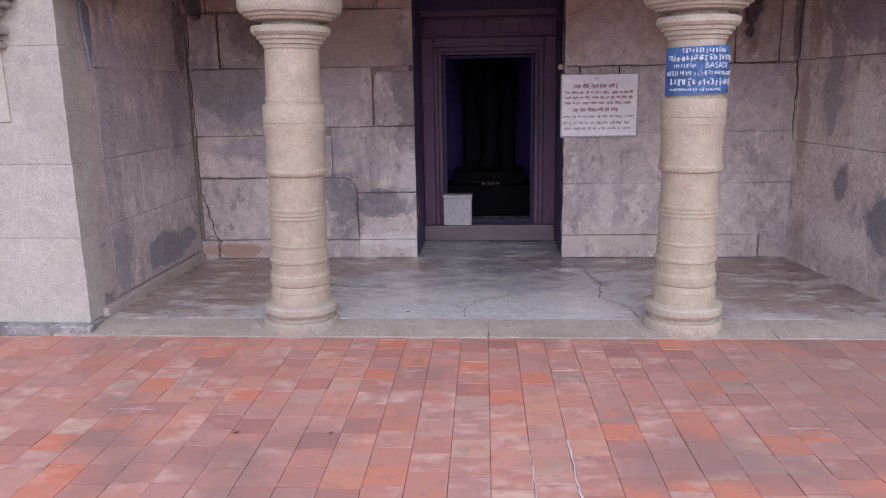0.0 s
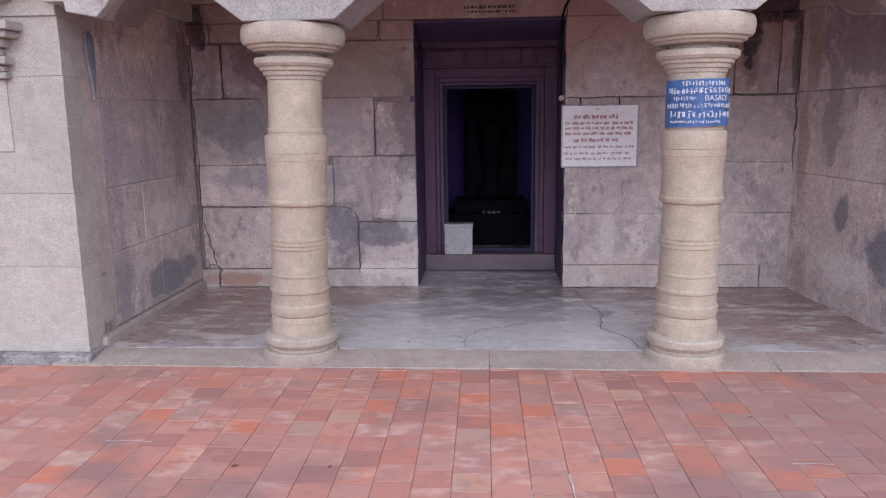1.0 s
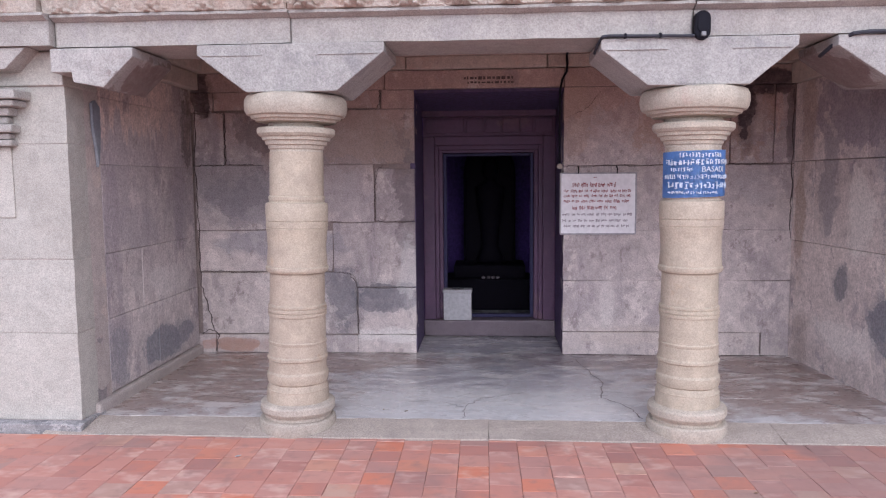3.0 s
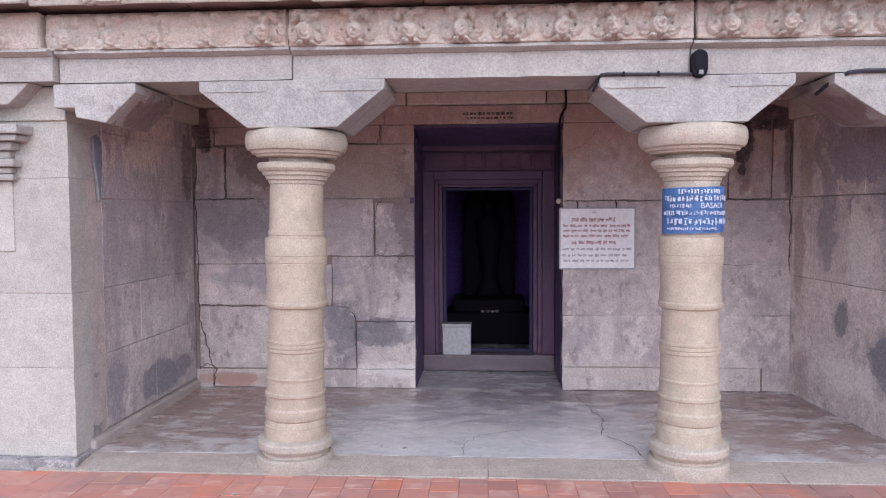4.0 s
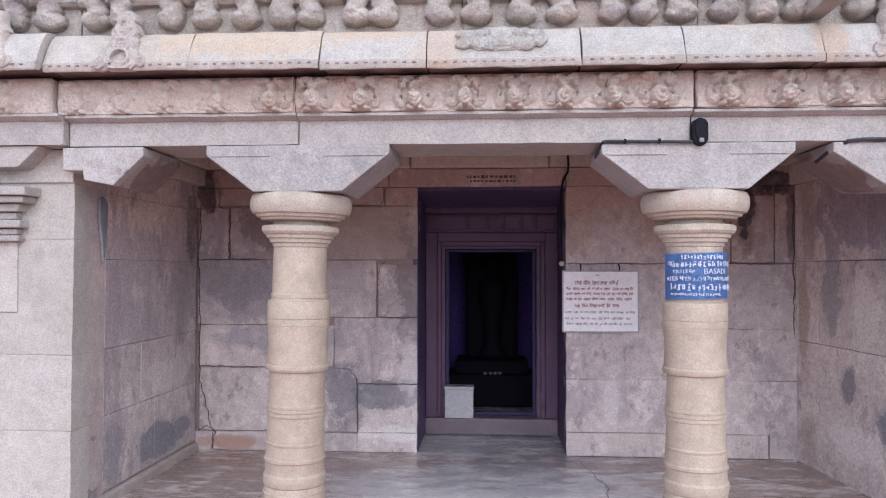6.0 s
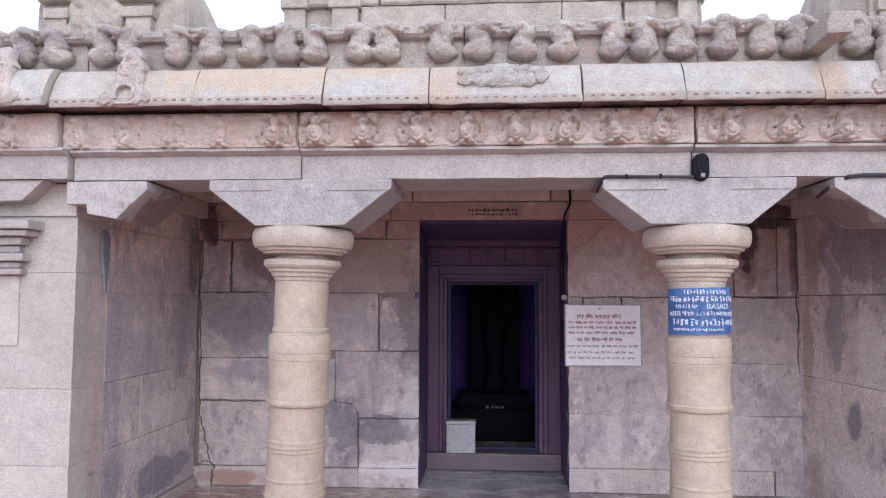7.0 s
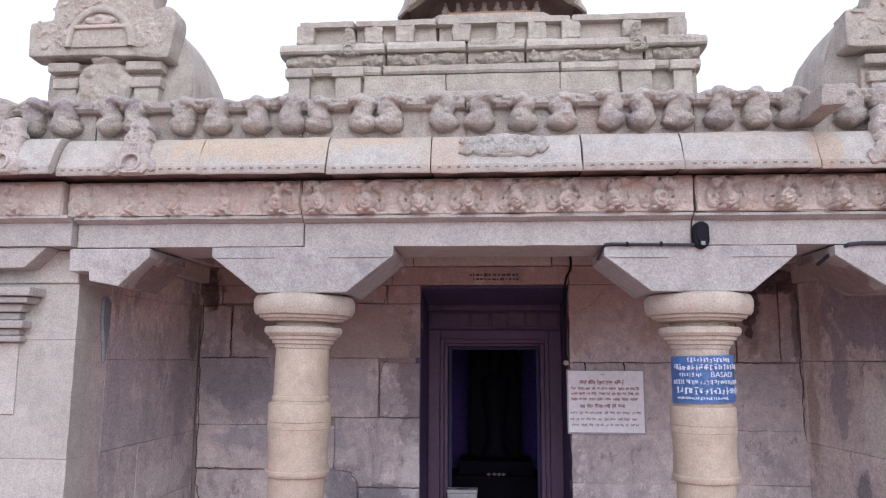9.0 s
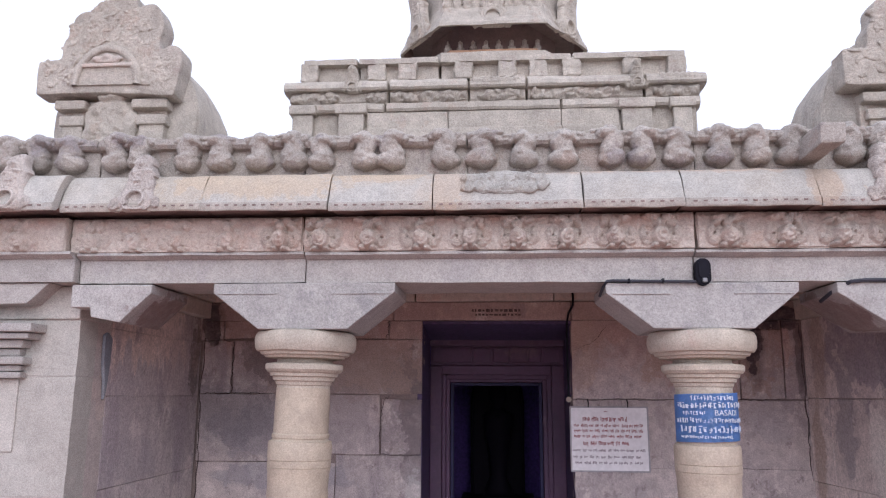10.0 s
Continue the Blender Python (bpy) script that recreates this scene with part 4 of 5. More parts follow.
kudu(-1.985, 3.862, 2.655, 0.30, 0.36, cornice, 2, M_ORNAMENT, 0.33)
kudu(-2.72, 3.807, 2.655, 0.30, 0.36, cornice, 5, M_ORNAMENT, 0.33)
kudu(2.17, 3.862, 2.655, 0.30, 0.36, cornice, 8, M_ORNAMENT, 0.33)
curls = [(0.5, 0.48, 0.5, 0.5, 0.022), (0.5, 0.62, 0.3, 0.38, 0.026)] + [(0.09 + 0.82 * (i % 7) / 6, (0.3, 0.68)[i // 7] + 0.08 * math.sin(i * 2.3), 0.085, 0.25, 0.034) for i in range(14)]
plaque = relief(-0.14, 2.728, 0.5, 0.155, 3.904, curls, 12, 0.005, 0.004, 0.06, 44, 0.006)
for v in plaque.verts:
    v.co.y += (v.co.z - 2.75) * 0.5
part("carved_plaque", plaque, M_CORNICE, cornice, "pale carved scroll plaque", smooth=True)

parapet = thing("parapet", "grey granite parapet carved with a row of worn birds", "parapet", (0, 4.1, 2.9), kind="structure")
PCUTS = (-3.6, -2.34, -1.07, -0.105, 1.197, 3.6)
for i, (a, b) in enumerate(zip(PCUTS, PCUTS[1:])):
    dz = -0.005 * i
    part("parapet_stone", sweep([(4.10, 2.88), (4.5, 2.88), (4.5, 3.145 + dz), (4.05, 3.145 + dz), (4.04, 3.105 + dz), (4.06, 3.085 + dz), (4.10, 3.08 + dz)], a + 0.003, b - 0.003, 22, 0.009, i + 3, 0.012), M_CARVED, parapet)
BIRDS = (-2.93, -2.74, -2.53, -2.24, -2.09, -1.80, -1.60, -1.36, -1.155, -0.985, -0.73, -0.565, -0.26, -0.04, 0.195, 0.43, 0.70, 0.875, 1.075, 1.31, 1.51, 1.70, 2.02, 2.2, 2.4)


def goose(x, z, w, h, y, s, rnd):
    """A worn goose in high relief: pear body, bent neck, head and bill, a leafy tail; s is the way it faces."""
    u = rnd.uniform
    bend, fat, nod = u(-0.1, 0.12), u(0.92, 1.1), u(-0.04, 0.05)
    ovals = [(-0.04 * s, 0.24, 0.76 * fat, 0.27, 0.094), (0.1 * s, 0.36, 0.55 * fat, 0.29, 0.096), (-0.36 * s, 0.22, 0.34, 0.2, 0.08), (u(-0.1, 0.1), 0.9, 1.0, 0.1, 0.05), (-0.55 * s, 0.84, 0.3, 0.14, 0.062)]
    rods = [((0.1 * s, 0.40), ((-0.06 + bend) * s, 0.66), 0.56, 0.088), (((-0.06 + bend) * s, 0.68), (0.02 * s, 0.84 + nod), 0.48, 0.092), ((0.06 * s, 0.84 + nod), (0.40 * s, 0.82 + nod), 0.31, 0.104),
            ((0.40 * s, 0.82 + nod), (0.66 * s, 0.74 + nod), 0.2, 0.08), ((0.5 * s, 0.93), (0.98 * s, 0.88), 0.17, 0.052)]
    nx, nz = 46, 40
    seed = u(0, 90)
    grid, bm = {}, bmesh.new()
    for i in range(nx + 1):
        for j in range(nz + 1):
            a, v = -1.1 + 2.2 * i / nx, -0.03 + 1.08 * j / nz
            jit = noise.noise_vector(Vector((x + 0.5 * w * a, seed, h * v)) * 17)
            a2, v2, top = a + 0.11 * jit.x, v + 0.05 * jit.z, 0.0
            for cu, cv, ru, rv, d in ovals:
                q = 1 - ((a2 - cu) / ru) ** 2 - ((v2 - cv) / rv) ** 2
                if q > 0:
                    top = max(top, d * q ** 0.4)
            for (ua, va), (ub, vb), r, d in rods:
                # the cell is taller than half its width, so heights count more
                k = h / (0.5 * w)
                ex, ez = ub - ua, (vb - va) * k
                t = min(1, max(0, ((a2 - ua) * ex + (v2 - va) * k * ez) / (ex * ex + ez * ez)))
                q = 1 - ((a2 - ua - t * ex) ** 2 + ((v2 - va) * k - t * ez) ** 2) / (r * r)
                if q > 0:
                    top = max(top, d * q ** 0.4)
            if top > 0:
                p = Vector((x + 0.5 * w * a, seed, z + h * v))
                top = max(0.003, top + 0.009 * noise.fractal(p * 26, 0.9, 2.0, 3) + 0.004 * noise.noise(p * 70))
                grid[i, j] = bm.verts.new((x + 0.5 * w * a, y - top, z + h * v))
    for i in range(nx):
        for j in range(nz):
            q = [grid.get(c) for c in ((i, j), (i + 1, j), (i + 1, j + 1), (i, j + 1))]
            if all(q):
                bm.faces.new(q)
    bmesh.ops.delete(bm, geom=[v for v in bm.verts if not v.link_faces], context="VERTS")
    for v in bmesh.ops.extrude_edge_only(bm, edges=[e for e in bm.edges if len(e.link_faces) == 1])["geom"]:
        if isinstance(v, bmesh.types.BMVert):
            v.co.y = y + 0.07
    return bm


for i, x in enumerate(BIRDS):
    rnd = random.Random(300 + i)
    part("carved_bird", goose(x + 0.02, 2.950 - 0.0012 * i, rnd.uniform(0.215, 0.245), rnd.uniform(0.205, 0.228), 4.088, 1 if i % 2 else -1, rnd), M_CARVED, parapet, smooth=True)

spout = thing("water_spout", "plain granite water spout jutting from the parapet", "water spout", (1.82, 4.0, 2.95))
part("trough", slab([(1.735, 2.925), (1.865, 2.935), (1.875, 3.045), (1.745, 3.05)], 3.72, 4.3, 0.015, 0.005, 3), M_CARVED, spout)


# ---- corner shrines on the roof ----
def roof_shrine(cx, label):
    s = thing("roof_shrine", label, "roof shrine", (cx, 4.9, 2.95), group="roof corner shrines")
    part("body", box(cx - (0.34 if cx < 0 else 0.38), cx + (0.38 if cx < 0 else 0.34), 4.56, 5.3, 2.93, 3.60, 0.008, 5, 0.004, cx), M_TOWER, s)
    for dx0, dx1 in ((-0.33, -0.19), (0.21, 0.38)):
        part("pilaster", box(cx + dx0, cx + dx1, 4.53, 4.6, 2.93, 3.47, 0.006, 2, 0.002), M_TOWER, s)
        part("capital", box(cx + dx0 - 0.02, cx + dx1 + 0.02, 4.51, 4.6, 3.42, 3.49, 0.012, 2, 0.003), M_TOWER, s)
        part("upper_capital", box(cx + dx0 - 0.05, cx + dx1 + 0.03, 4.49, 4.6, 3.53, 3.595, 0.014, 2, 0.003), M_TOWER, s)
    part("carved_figure", relief(cx - 0.21, 3.2, 0.42, 0.45, 4.565, [(0.5, 0.52, 0.3, 0.42, 0.06), (0.16, 0.5, 0.13, 0.34, 0.055), (0.84, 0.5, 0.13, 0.34, 0.055), (0.5, 0.74, 0.44, 0.14, 0.065), (0.5, 0.92, 0.28, 0.1, 0.085), (0.5, 0.14, 0.5, 0.15, 0.075)],
                                 cx, 0.009, 0.012, 0.05, 22), M_TOWER, s, "worn block carving", True)
    # the front gable with its arch
    outline = [(-0.50, 3.64), (-0.49, 3.62), (-0.24, 3.63), (0.24, 3.615), (0.46, 3.59), (0.475, 3.60), (0.515, 3.85), (0.50, 3.94), (0.42, 3.97), (0.36, 3.92), (0.34, 4.0), (0.37, 4.1), (0.35, 4.19), (0.30, 4.27), (0.22, 4.27), (0.17, 4.23), (0.16, 4.33),
               (0.10, 4.37), (0.0, 4.36), (-0.06, 4.28), (-0.06, 4.17), (-0.12, 4.23), (-0.22, 4.23), (-0.285, 4.17), (-0.28, 4.07), (-0.34, 4.0), (-0.33, 3.88), (-0.37, 3.87), (-0.49, 3.87), (-0.50, 3.85)]
    for _ in range(2):
        outline = [q for (xa, za), (xb, zb) in zip(outline, outline[1:] + outline[:1]) for q in ((0.75 * xa + 0.25 * xb, 0.75 * za + 0.25 * zb), (0.25 * xa + 0.75 * xb, 0.25 * za + 0.75 * zb))]
    gab = part("gable", slab([(cx + x, z) for x, z in outline], 4.45, 4.62, 0.014, 0.007, cx + 2), M_TOWER, s, "cusped granite gable")
    rnd = random.Random(17)
    inside = lambda u, v: abs(u - 0.5) < (0.43 if v < 0.3 else 0.29 if v < 0.7 else 0.15) and ((u - 0.5) / 0.25) ** 2 + ((v - 0.02) / 0.44) ** 2 > 1.0
    scroll = [(rnd.uniform(0.02, 0.98), rnd.uniform(0.02, 0.92), rnd.uniform(0.02, 0.04), rnd.uniform(0.03, 0.055), rnd.uniform(0.005, 0.013)) for _ in range(420)]
    scroll = [q for q in scroll if inside(q[0], q[1])]
    part("scrollwork", relief(cx - 0.50, 3.67, 1.0, 0.66, 4.455, scroll, 3.0, 0.009, 0.008, 0.02, 30, 0.003), M_TOWER, gab, smooth=True)
    arch = bmesh.new()
    n = 24
    loops = []
    for rr, yy in ((0.195, 4.49), (0.195, 4.422), (0.235, 4.422), (0.245, 4.46)):
        loops.append([arch.verts.new((cx + rr * math.cos(math.pi * (1 - i / n)), yy, 3.675 + rr * 1.22 * math.sin(math.pi * (1 - i / n)))) for i in range(n + 1)])
    for la, lb in zip(loops, loops[1:]):
        for i in range(n):
            arch.faces.new((la[i], la[i + 1], lb[i + 1], lb[i]))
    part("arch_band", arch, M_TOWER, gab, smooth=True)
    panel = [(-0.19, 3.675)] + [(0.19 * math.cos(math.pi * (1 - i / 14)), 3.69 + 0.22 * math.sin(math.pi * (1 - i / 14))) for i in range(15)] + [(0.19, 3.675)]
    part("arch_panel", slab([(cx + x, z) for x, z in panel], 4.436, 4.48, 0.003), M_TOWER, gab)
    part("arch_shelf", box(cx - 0.17, cx + 0.18, 4.416, 4.45, 3.80, 3.825, 0.008, 2, 0.003), M_FRIEZE, gab)
    part("arch_flower", relief(cx - 0.12, 3.83, 0.24, 0.07, 4.438, [(0.5, 0.3, 0.45, 0.5, 0.02), (0.5, 0.6, 0.2, 0.4, 0.03), (0.2, 0.4, 0.16, 0.3, 0.026), (0.8, 0.4, 0.16, 0.3, 0.026)], 1, 0.008, 0.004, 0.01), M_FRIEZE, gab, smooth=True)
    # the barrel vault behind
    bm = bmesh.new()
    rings = []
    for j in range(13):
        y = 4.60 + 0.72 * j / 12
        k = math.sqrt(max(0.0, 1 - (max(0, j - 6) / 7.5) ** 2))
        rings.append([bm.verts.new((cx + math.copysign(0.08, -cx) + 0.51 * (0.8 + 0.2 * k) * math.cos(t), y, 3.45 + 0.6 * (0.6 + 0.4 * k) * math.sin(t))) for t in [math.radians(-28 + 236 * i / 20) for i in range(21)]])
    for a, b in zip(rings, rings[1:]):
        for i in range(20):
            bm.faces.new((a[i], a[i + 1], b[i + 1], b[i]))
        bm.faces.new((a[0], b[0], b[20], a[20]))
    bm.faces.new(rings[0])
    bm.faces.new(rings[-1])
    rough_up(bm, 0.012, 5, cx)
    part("barrel_vault", bm, M_TOWER, s, "smooth granite barrel vault", True)
    side = math.copysign(1, -cx)
    part("open_joint", tube([(cx + side * (0.30 + 0.05 * i), 4.60 + 0.015 * i, 3.64 - 0.075 * i + 0.01 * math.sin(i * 2.0)) for i in range(6)], 0.009, 6), M_CRACK, s)
    return s


roof_shrine(-2.555, "weathered granite roof shrine with a cusped arch gable")
far_shrine = roof_shrine(2.70, "granite roof shrine with a rounded barrel vault")
far_shrine.location += Vector((0.04, 0.0, -0.07))

# ---- tower over the shrine ----
tower = thing("temple_tower", "stepped granite temple tower with a carved dome", "tower", (0.03, 7.8, 2.95))
TC = 0.025
part("wall", box(TC - 1.74, TC + 1.74, 6.03, 9.55, 2.94, 4.06, 0.01, 6, 0.005, 3), M_TOWER, tower)


def course(prof, half, seed, name, material=M_TOWER, cuts=()):
    """One ring of moulding, built of a long front and two sides."""
    edges = [TC - half] + [c for c in cuts] + [TC + half]
    for i, (a, b) in enumerate(zip(edges, edges[1:])):
        part(name, sweep(prof, a + 0.002, b - 0.002, 14, 0.007, seed + i, 0.012), material, tower)


course([(5.98, 4.055), (5.965, 4.075), (5.975, 4.13), (6.05, 4.135), (9.6, 4.135), (9.6, 4.055)], 1.775, 1, "moulding", cuts=(-0.9, 0.62))
course([(6.02, 4.135), (6.0, 4.16), (6.0, 4.245), (9.6, 4.245), (9.6, 4.135)], 1.78, 5, "carved_course", cuts=(-0.87, -0.17, 0.33, 1.33))
course([(5.945, 4.245), (5.93, 4.262), (5.94, 4.30), (5.975, 4.34), (6.04, 4.357), (9.62, 4.357), (9.62, 4.245)], 1.83, 9, "eave_course", cuts=(-0.87, -0.17, 0.33, 1.33))
course([(6.10, 4.357), (6.10, 4.53), (9.5, 4.53), (9.5, 4.357)], 1.66, 13, "panel_course", cuts=(-1.16, -0.43, 0.73))
course([(6.03, 4.525), (6.03, 4.575), (6.12, 4.582), (9.5, 4.582), (9.5, 4.525)], 1.685, 17, "top_band", cuts=(-1.16, -0.43, 0.73))
for i, (a, b) in enumerate(((-1.06, -0.35), (-0.35, 0.62), (0.62, 1.11))):
    part("wall_stone", box(a + 0.003, b - 0.003, 5.99, 6.06, 3.89, 4.05, 0.008, 5, 0.006, i + 70), M_TOWER, tower)
    part("base_moulding", box(a + 0.002, b - 0.002, 5.94, 6.06, 3.70, 3.885, 0.014, 5, 0.006, i + 80), M_TOWER, tower)
for i, (a, b) in enumerate(((-1.71, -1.53), (-1.30, -1.08), (1.13, 1.377), (1.556, 1.71))):
    part("pilaster", box(a, b, 5.955, 6.06, 2.94, 4.03, 0.01, 3, 0.003, i), M_TOWER, tower)
    part("pilaster_cap", box(a - 0.03, b + 0.03, 5.93, 6.06, 4.03, 4.115, 0.014, 3, 0.004, i), M_TOWER, tower)
for i, x in enumerate((-1.60, -1.0, -0.72, -0.22, 0.16, 0.43, 0.72, 1.24, 1.62)):
    bm = box(x - 0.075, x + 0.085, 6.035, 6.13, 4.37, 4.535, 0.016, 7, 0.012, i * 1.9)
    rough_up(bm, 0.012, 26.0, i)
    part("block_figure", bm, M_TOWER, tower, smooth=True)
for i, (a, b) in enumerate(((-1.74, -1.31), (-1.07, -0.89), (-0.85, -0.19), (-0.1, 0.27), (0.36, 1.12), (1.4, 1.79))):
    rnd = random.Random(90 + i)
    n = int((b - a) / 0.03)
    lumps = [(0.5, 0.45, 0.56, 0.6, 0.012)] + [((k + rnd.uniform(0.1, 0.9)) / n, rnd.uniform(0.25, 0.75), rnd.uniform(0.03, 0.05) / (b - a), rnd.uniform(0.2, 0.38), rnd.uniform(0.026, 0.05)) for k in range(n)]
    part("carved_scroll", relief(a, 4.14, b - a, 0.105, 6.0, lumps, i * 4.1, 0.008, 0.010, 0.03, 34, 0.006), M_TOWER, tower, smooth=True)
kudu(-1.19, 5.96, 4.23, 0.2, 0.25, tower, 3, M_TOWER)
kudu(1.262, 5.96, 4.21, 0.2, 0.25, tower, 4, M_TOWER)
for x0, w in ((-0.15, 0.42), (1.45, 0.34)):
    part("carved_plaque", relief(x0, 4.265, w, 0.085, 5.955, [(0.1 + 0.16 * i, 0.5, 0.12, 0.45, 0.02) for i in range(6)], x0, 0.01, 0.007, 0.03, 30, 0.003), M_TOWER, tower, smooth=True)


def loft(levels, cy, floored=True):
    """Chamfered rectangles stacked: (half width, z)."""
    bm = bmesh.new()
    rings = []
    for hw, z in levels:
        cx, hy, c = hw * 0.53, hw * 1.19, hw * 0.57
        pts = [(-cx, -hy), (cx, -hy), (hw, -c), (hw, c), (cx, hy), (-cx, hy), (-hw, c), (-hw, -c)]
        row = []
        for (xa, ya), (xb, yb) in zip(pts, pts[1:] + pts[:1]):
            row += [bm.verts.new((TC + 0.015 + xa + (xb - xa) * k / 5, cy + ya + (yb - ya) * k / 5, z)) for k in range(5)]
        rings.append(row)
    for a, b in zip(rings, rings[1:]):
        for i in range(len(a)):
            j = (i + 1) % len(a)
            bm.faces.new((a[i], a[j], b[j], b[i]))
    if floored:
        bm.faces.new(rings[0])
    bm.faces.new(rings[-1])
    rough_up(bm, 0.012, 6, 1.0)
    return bm


CY = 7.75
part("plinth", loft(((0.95, 4.5), (0.95, 4.9)), CY), M_TOWER, tower)
part("neck_slab", loft(((0.80, 4.9), (0.81, 4.92), (0.81, 5.0), (0.78, 5.02)), CY), M_RUST, tower, "rust-stained slab")
# Neck and dome underside take the dark stone so that they look shaded.
part("neck", loft(((0.66, 5.0), (0.66, 5.40)), CY), M_SHADE_STONE, tower)
part("dome_soffit", loft(((0.945, 5.178), (0.88, 5.33), (0.60, 5.36)), CY, False), M_SHADE_STONE, tower)
part("dome", loft(((0.945, 5.176), (0.985, 5.165), (0.98, 5.20), (0.94, 5.28), (0.88, 5.45), (0.88, 5.65), (0.91, 5.85), (0.87, 6.1), (0.7, 6.4), (0.4, 6.62), (0.12, 6.7)), CY, False), M_TOWER, tower, "carved granite dome with ornaments")
kudu(TC + 0.015, CY - 1.09, 5.19, 0.42, 0.52, tower, 6, M_TOWER)
for sx in (-1, 1):
    k = kudu(0.0, 0.0, 0.0, 0.42, 0.54, tower, 7 + sx, M_TOWER)
    k.matrix_parent_inverse = Matrix.Translation(-tower.location) @ pose(TC + 0.015 + sx * 0.76, CY - 0.84, 5.17, 0, 0, sx * 52)
for i in range(8):
    x = TC - 0.5 + i * 0.13
    part("neck_figure", relief(x, 5.02, 0.11, 0.17, CY - 0.785, [(0.5, 0.4, 0.4, 0.4, 0.04), (0.5, 0.8, 0.25, 0.15, 0.05)], i * 2.0, 0.014, 0.012, 0.03, 18), M_TOWER, tower, smooth=True)
for i in range(10):
    t = -0.45 + i * 0.1
    part("scrollwork", relief(TC + t - 0.05, 5.30, 0.13, 0.3, CY - 1.05, [(0.5, 0.3, 0.45, 0.28, 0.02), (0.5, 0.7, 0.4, 0.28, 0.025), (0.3, 0.5, 0.2, 0.2, 0.03)], i * 3.0, 0.012, 0.014, 0.05, 26, 0.004), M_TOWER, tower, smooth=True)


# ---- doorway ----
niche = thing("doorway_recess", "deep doorway recess painted dark indigo", "recess", (0.05, 6.4, 0.05), kind="structure")
part("reveal", box(-0.62, -0.558, 6.10, 6.80, 0.05, 2.215, 0.004, 3, 0.002), M_NICHE, niche)
part("reveal", box(0.659, 0.72, 6.10, 6.80, 0.05, 2.215, 0.004, 3, 0.002), M_NICHE, niche)
part("lintel", sweep([(6.066, 2.238), (6.066, 2.215), (6.74, 2.125), (6.80, 2.125), (6.80, 2.238)], -0.557, 0.658, 10, 0.003, 2, 0.006), M_NICHE, niche)
DY = 6.79
frame_ob = thing("door_frame", "stepped dark stone door frame, oiled and stained", "door frame", (0.05, 6.85, 0.05), kind="structure")
for a, b, z0, z1, y in ((-0.556, -0.45, 0.2, 1.90, DY), (0.545, 0.658, 0.2, 1.90, DY), (-0.45, -0.415, 0.2, 1.82, DY + 0.03), (0.505, 0.545, 0.2, 1.82, DY + 0.03), (-0.415, -0.378, 0.2, 1.78, DY + 0.055), (0.464, 0.505, 0.2, 1.78, DY + 0.055)):
    part("jamb", box(a, b, y, 7.0, z0, z1, 0.01, 3, 0.003, a), M_DOOR, frame_ob)
for a, b, z0, z1, y in ((-0.45, 0.545, 1.82, 1.90, DY), (-0.415, 0.505, 1.78, 1.82, DY + 0.03), (-0.378, 0.464, 1.752, 1.78, DY + 0.055)):
    part("head", box(a, b, y, 7.0, z0, z1, 0.008, 3, 0.003, z0), M_DOOR, frame_ob)
part("upper_lintel", box(-0.556, 0.658, DY + 0.03, 7.0, 1.902, 2.16, 0.006, 4, 0.003), M_DOOR, frame_ob)
part("ledge", box(-0.556, 0.658, DY - 0.06, 6.95, 2.075, 2.14, 0.012, 4, 0.004), M_DOOR, frame_ob)
for a, b in ((-0.53, -0.18), (-0.16, 0.0), (0.02, 0.16), (0.175, 0.33), (0.345, 0.45), (0.47, 0.63)):
    part("lintel_block", box(a, b, DY + 0.005, 6.9, 1.93, 2.06, 0.008, 2, 0.003, a), M_DOOR, frame_ob)
part("threshold", box(-0.556, 0.658, DY - 0.03, 7.02, 0.05, 0.20, 0.012, 5, 0.004), M_THRESH, frame_ob)
gate = thing("gate_frame", "deep blue painted metal gate frame in the doorway", "gate frame", (0.04, 6.93, 0.2))
for a, b, z0, z1 in ((-0.376, -0.345, 0.205, 1.748), (0.432, 0.462, 0.205, 1.748), (-0.345, 0.432, 0.205, 0.235), (-0.345, 0.432, 1.722, 1.748)):
    part("bar", box(a, b, 6.90, 6.94, z0, z1, 0.004), M_BLUE, gate)

chest = thing("donation_box", "small white metal donation box in the doorway", "box", (-0.24, 6.84, 0.2))
part("body", box(-0.376, -0.115, 6.765, 6.895, 0.2, 0.455, 0.006), M_BOX, chest)
part("lid", box(-0.382, -0.109, 6.758, 6.899, 0.457, 0.487, 0.006), M_BOX, chest)
part("slot", box(-0.30, -0.19, 6.81, 6.83, 0.4875, 0.489, 0.0), M_BLACK, chest)

room = thing("shrine_room", "dark indigo painted inner shrine room", "room", (0.05, 8.2, 0.05), kind="structure")
part("wall", box(-1.55, -1.35, 7.02, 9.2, 0.05, 2.6, 0.0), M_ROOM, room)
part("wall", box(1.45, 1.65, 7.02, 9.2, 0.05, 2.6, 0.0), M_ROOM, room)
part("wall", box(-1.35, 1.45, 9.0, 9.2, 0.05, 2.6, 0.0), M_ROOM, room)
part("wall", box(-1.55, -0.556, 6.82, 7.02, 0.05, 2.6, 0.0), M_ROOM, room)
part("wall", box(0.658, 1.65, 6.82, 7.02, 0.05, 2.6, 0.0), M_ROOM, room)
part("wall", box(-0.556, 0.658, 6.95, 7.02, 1.80, 2.6, 0.0), M_ROOM, room)
solo("shrine_ceiling", box(-1.55, 1.65, 6.82, 9.2, 2.605, 2.66, 0.0), M_ROOM, "dark ceiling of the inner shrine room", "ceiling", kind="structure")
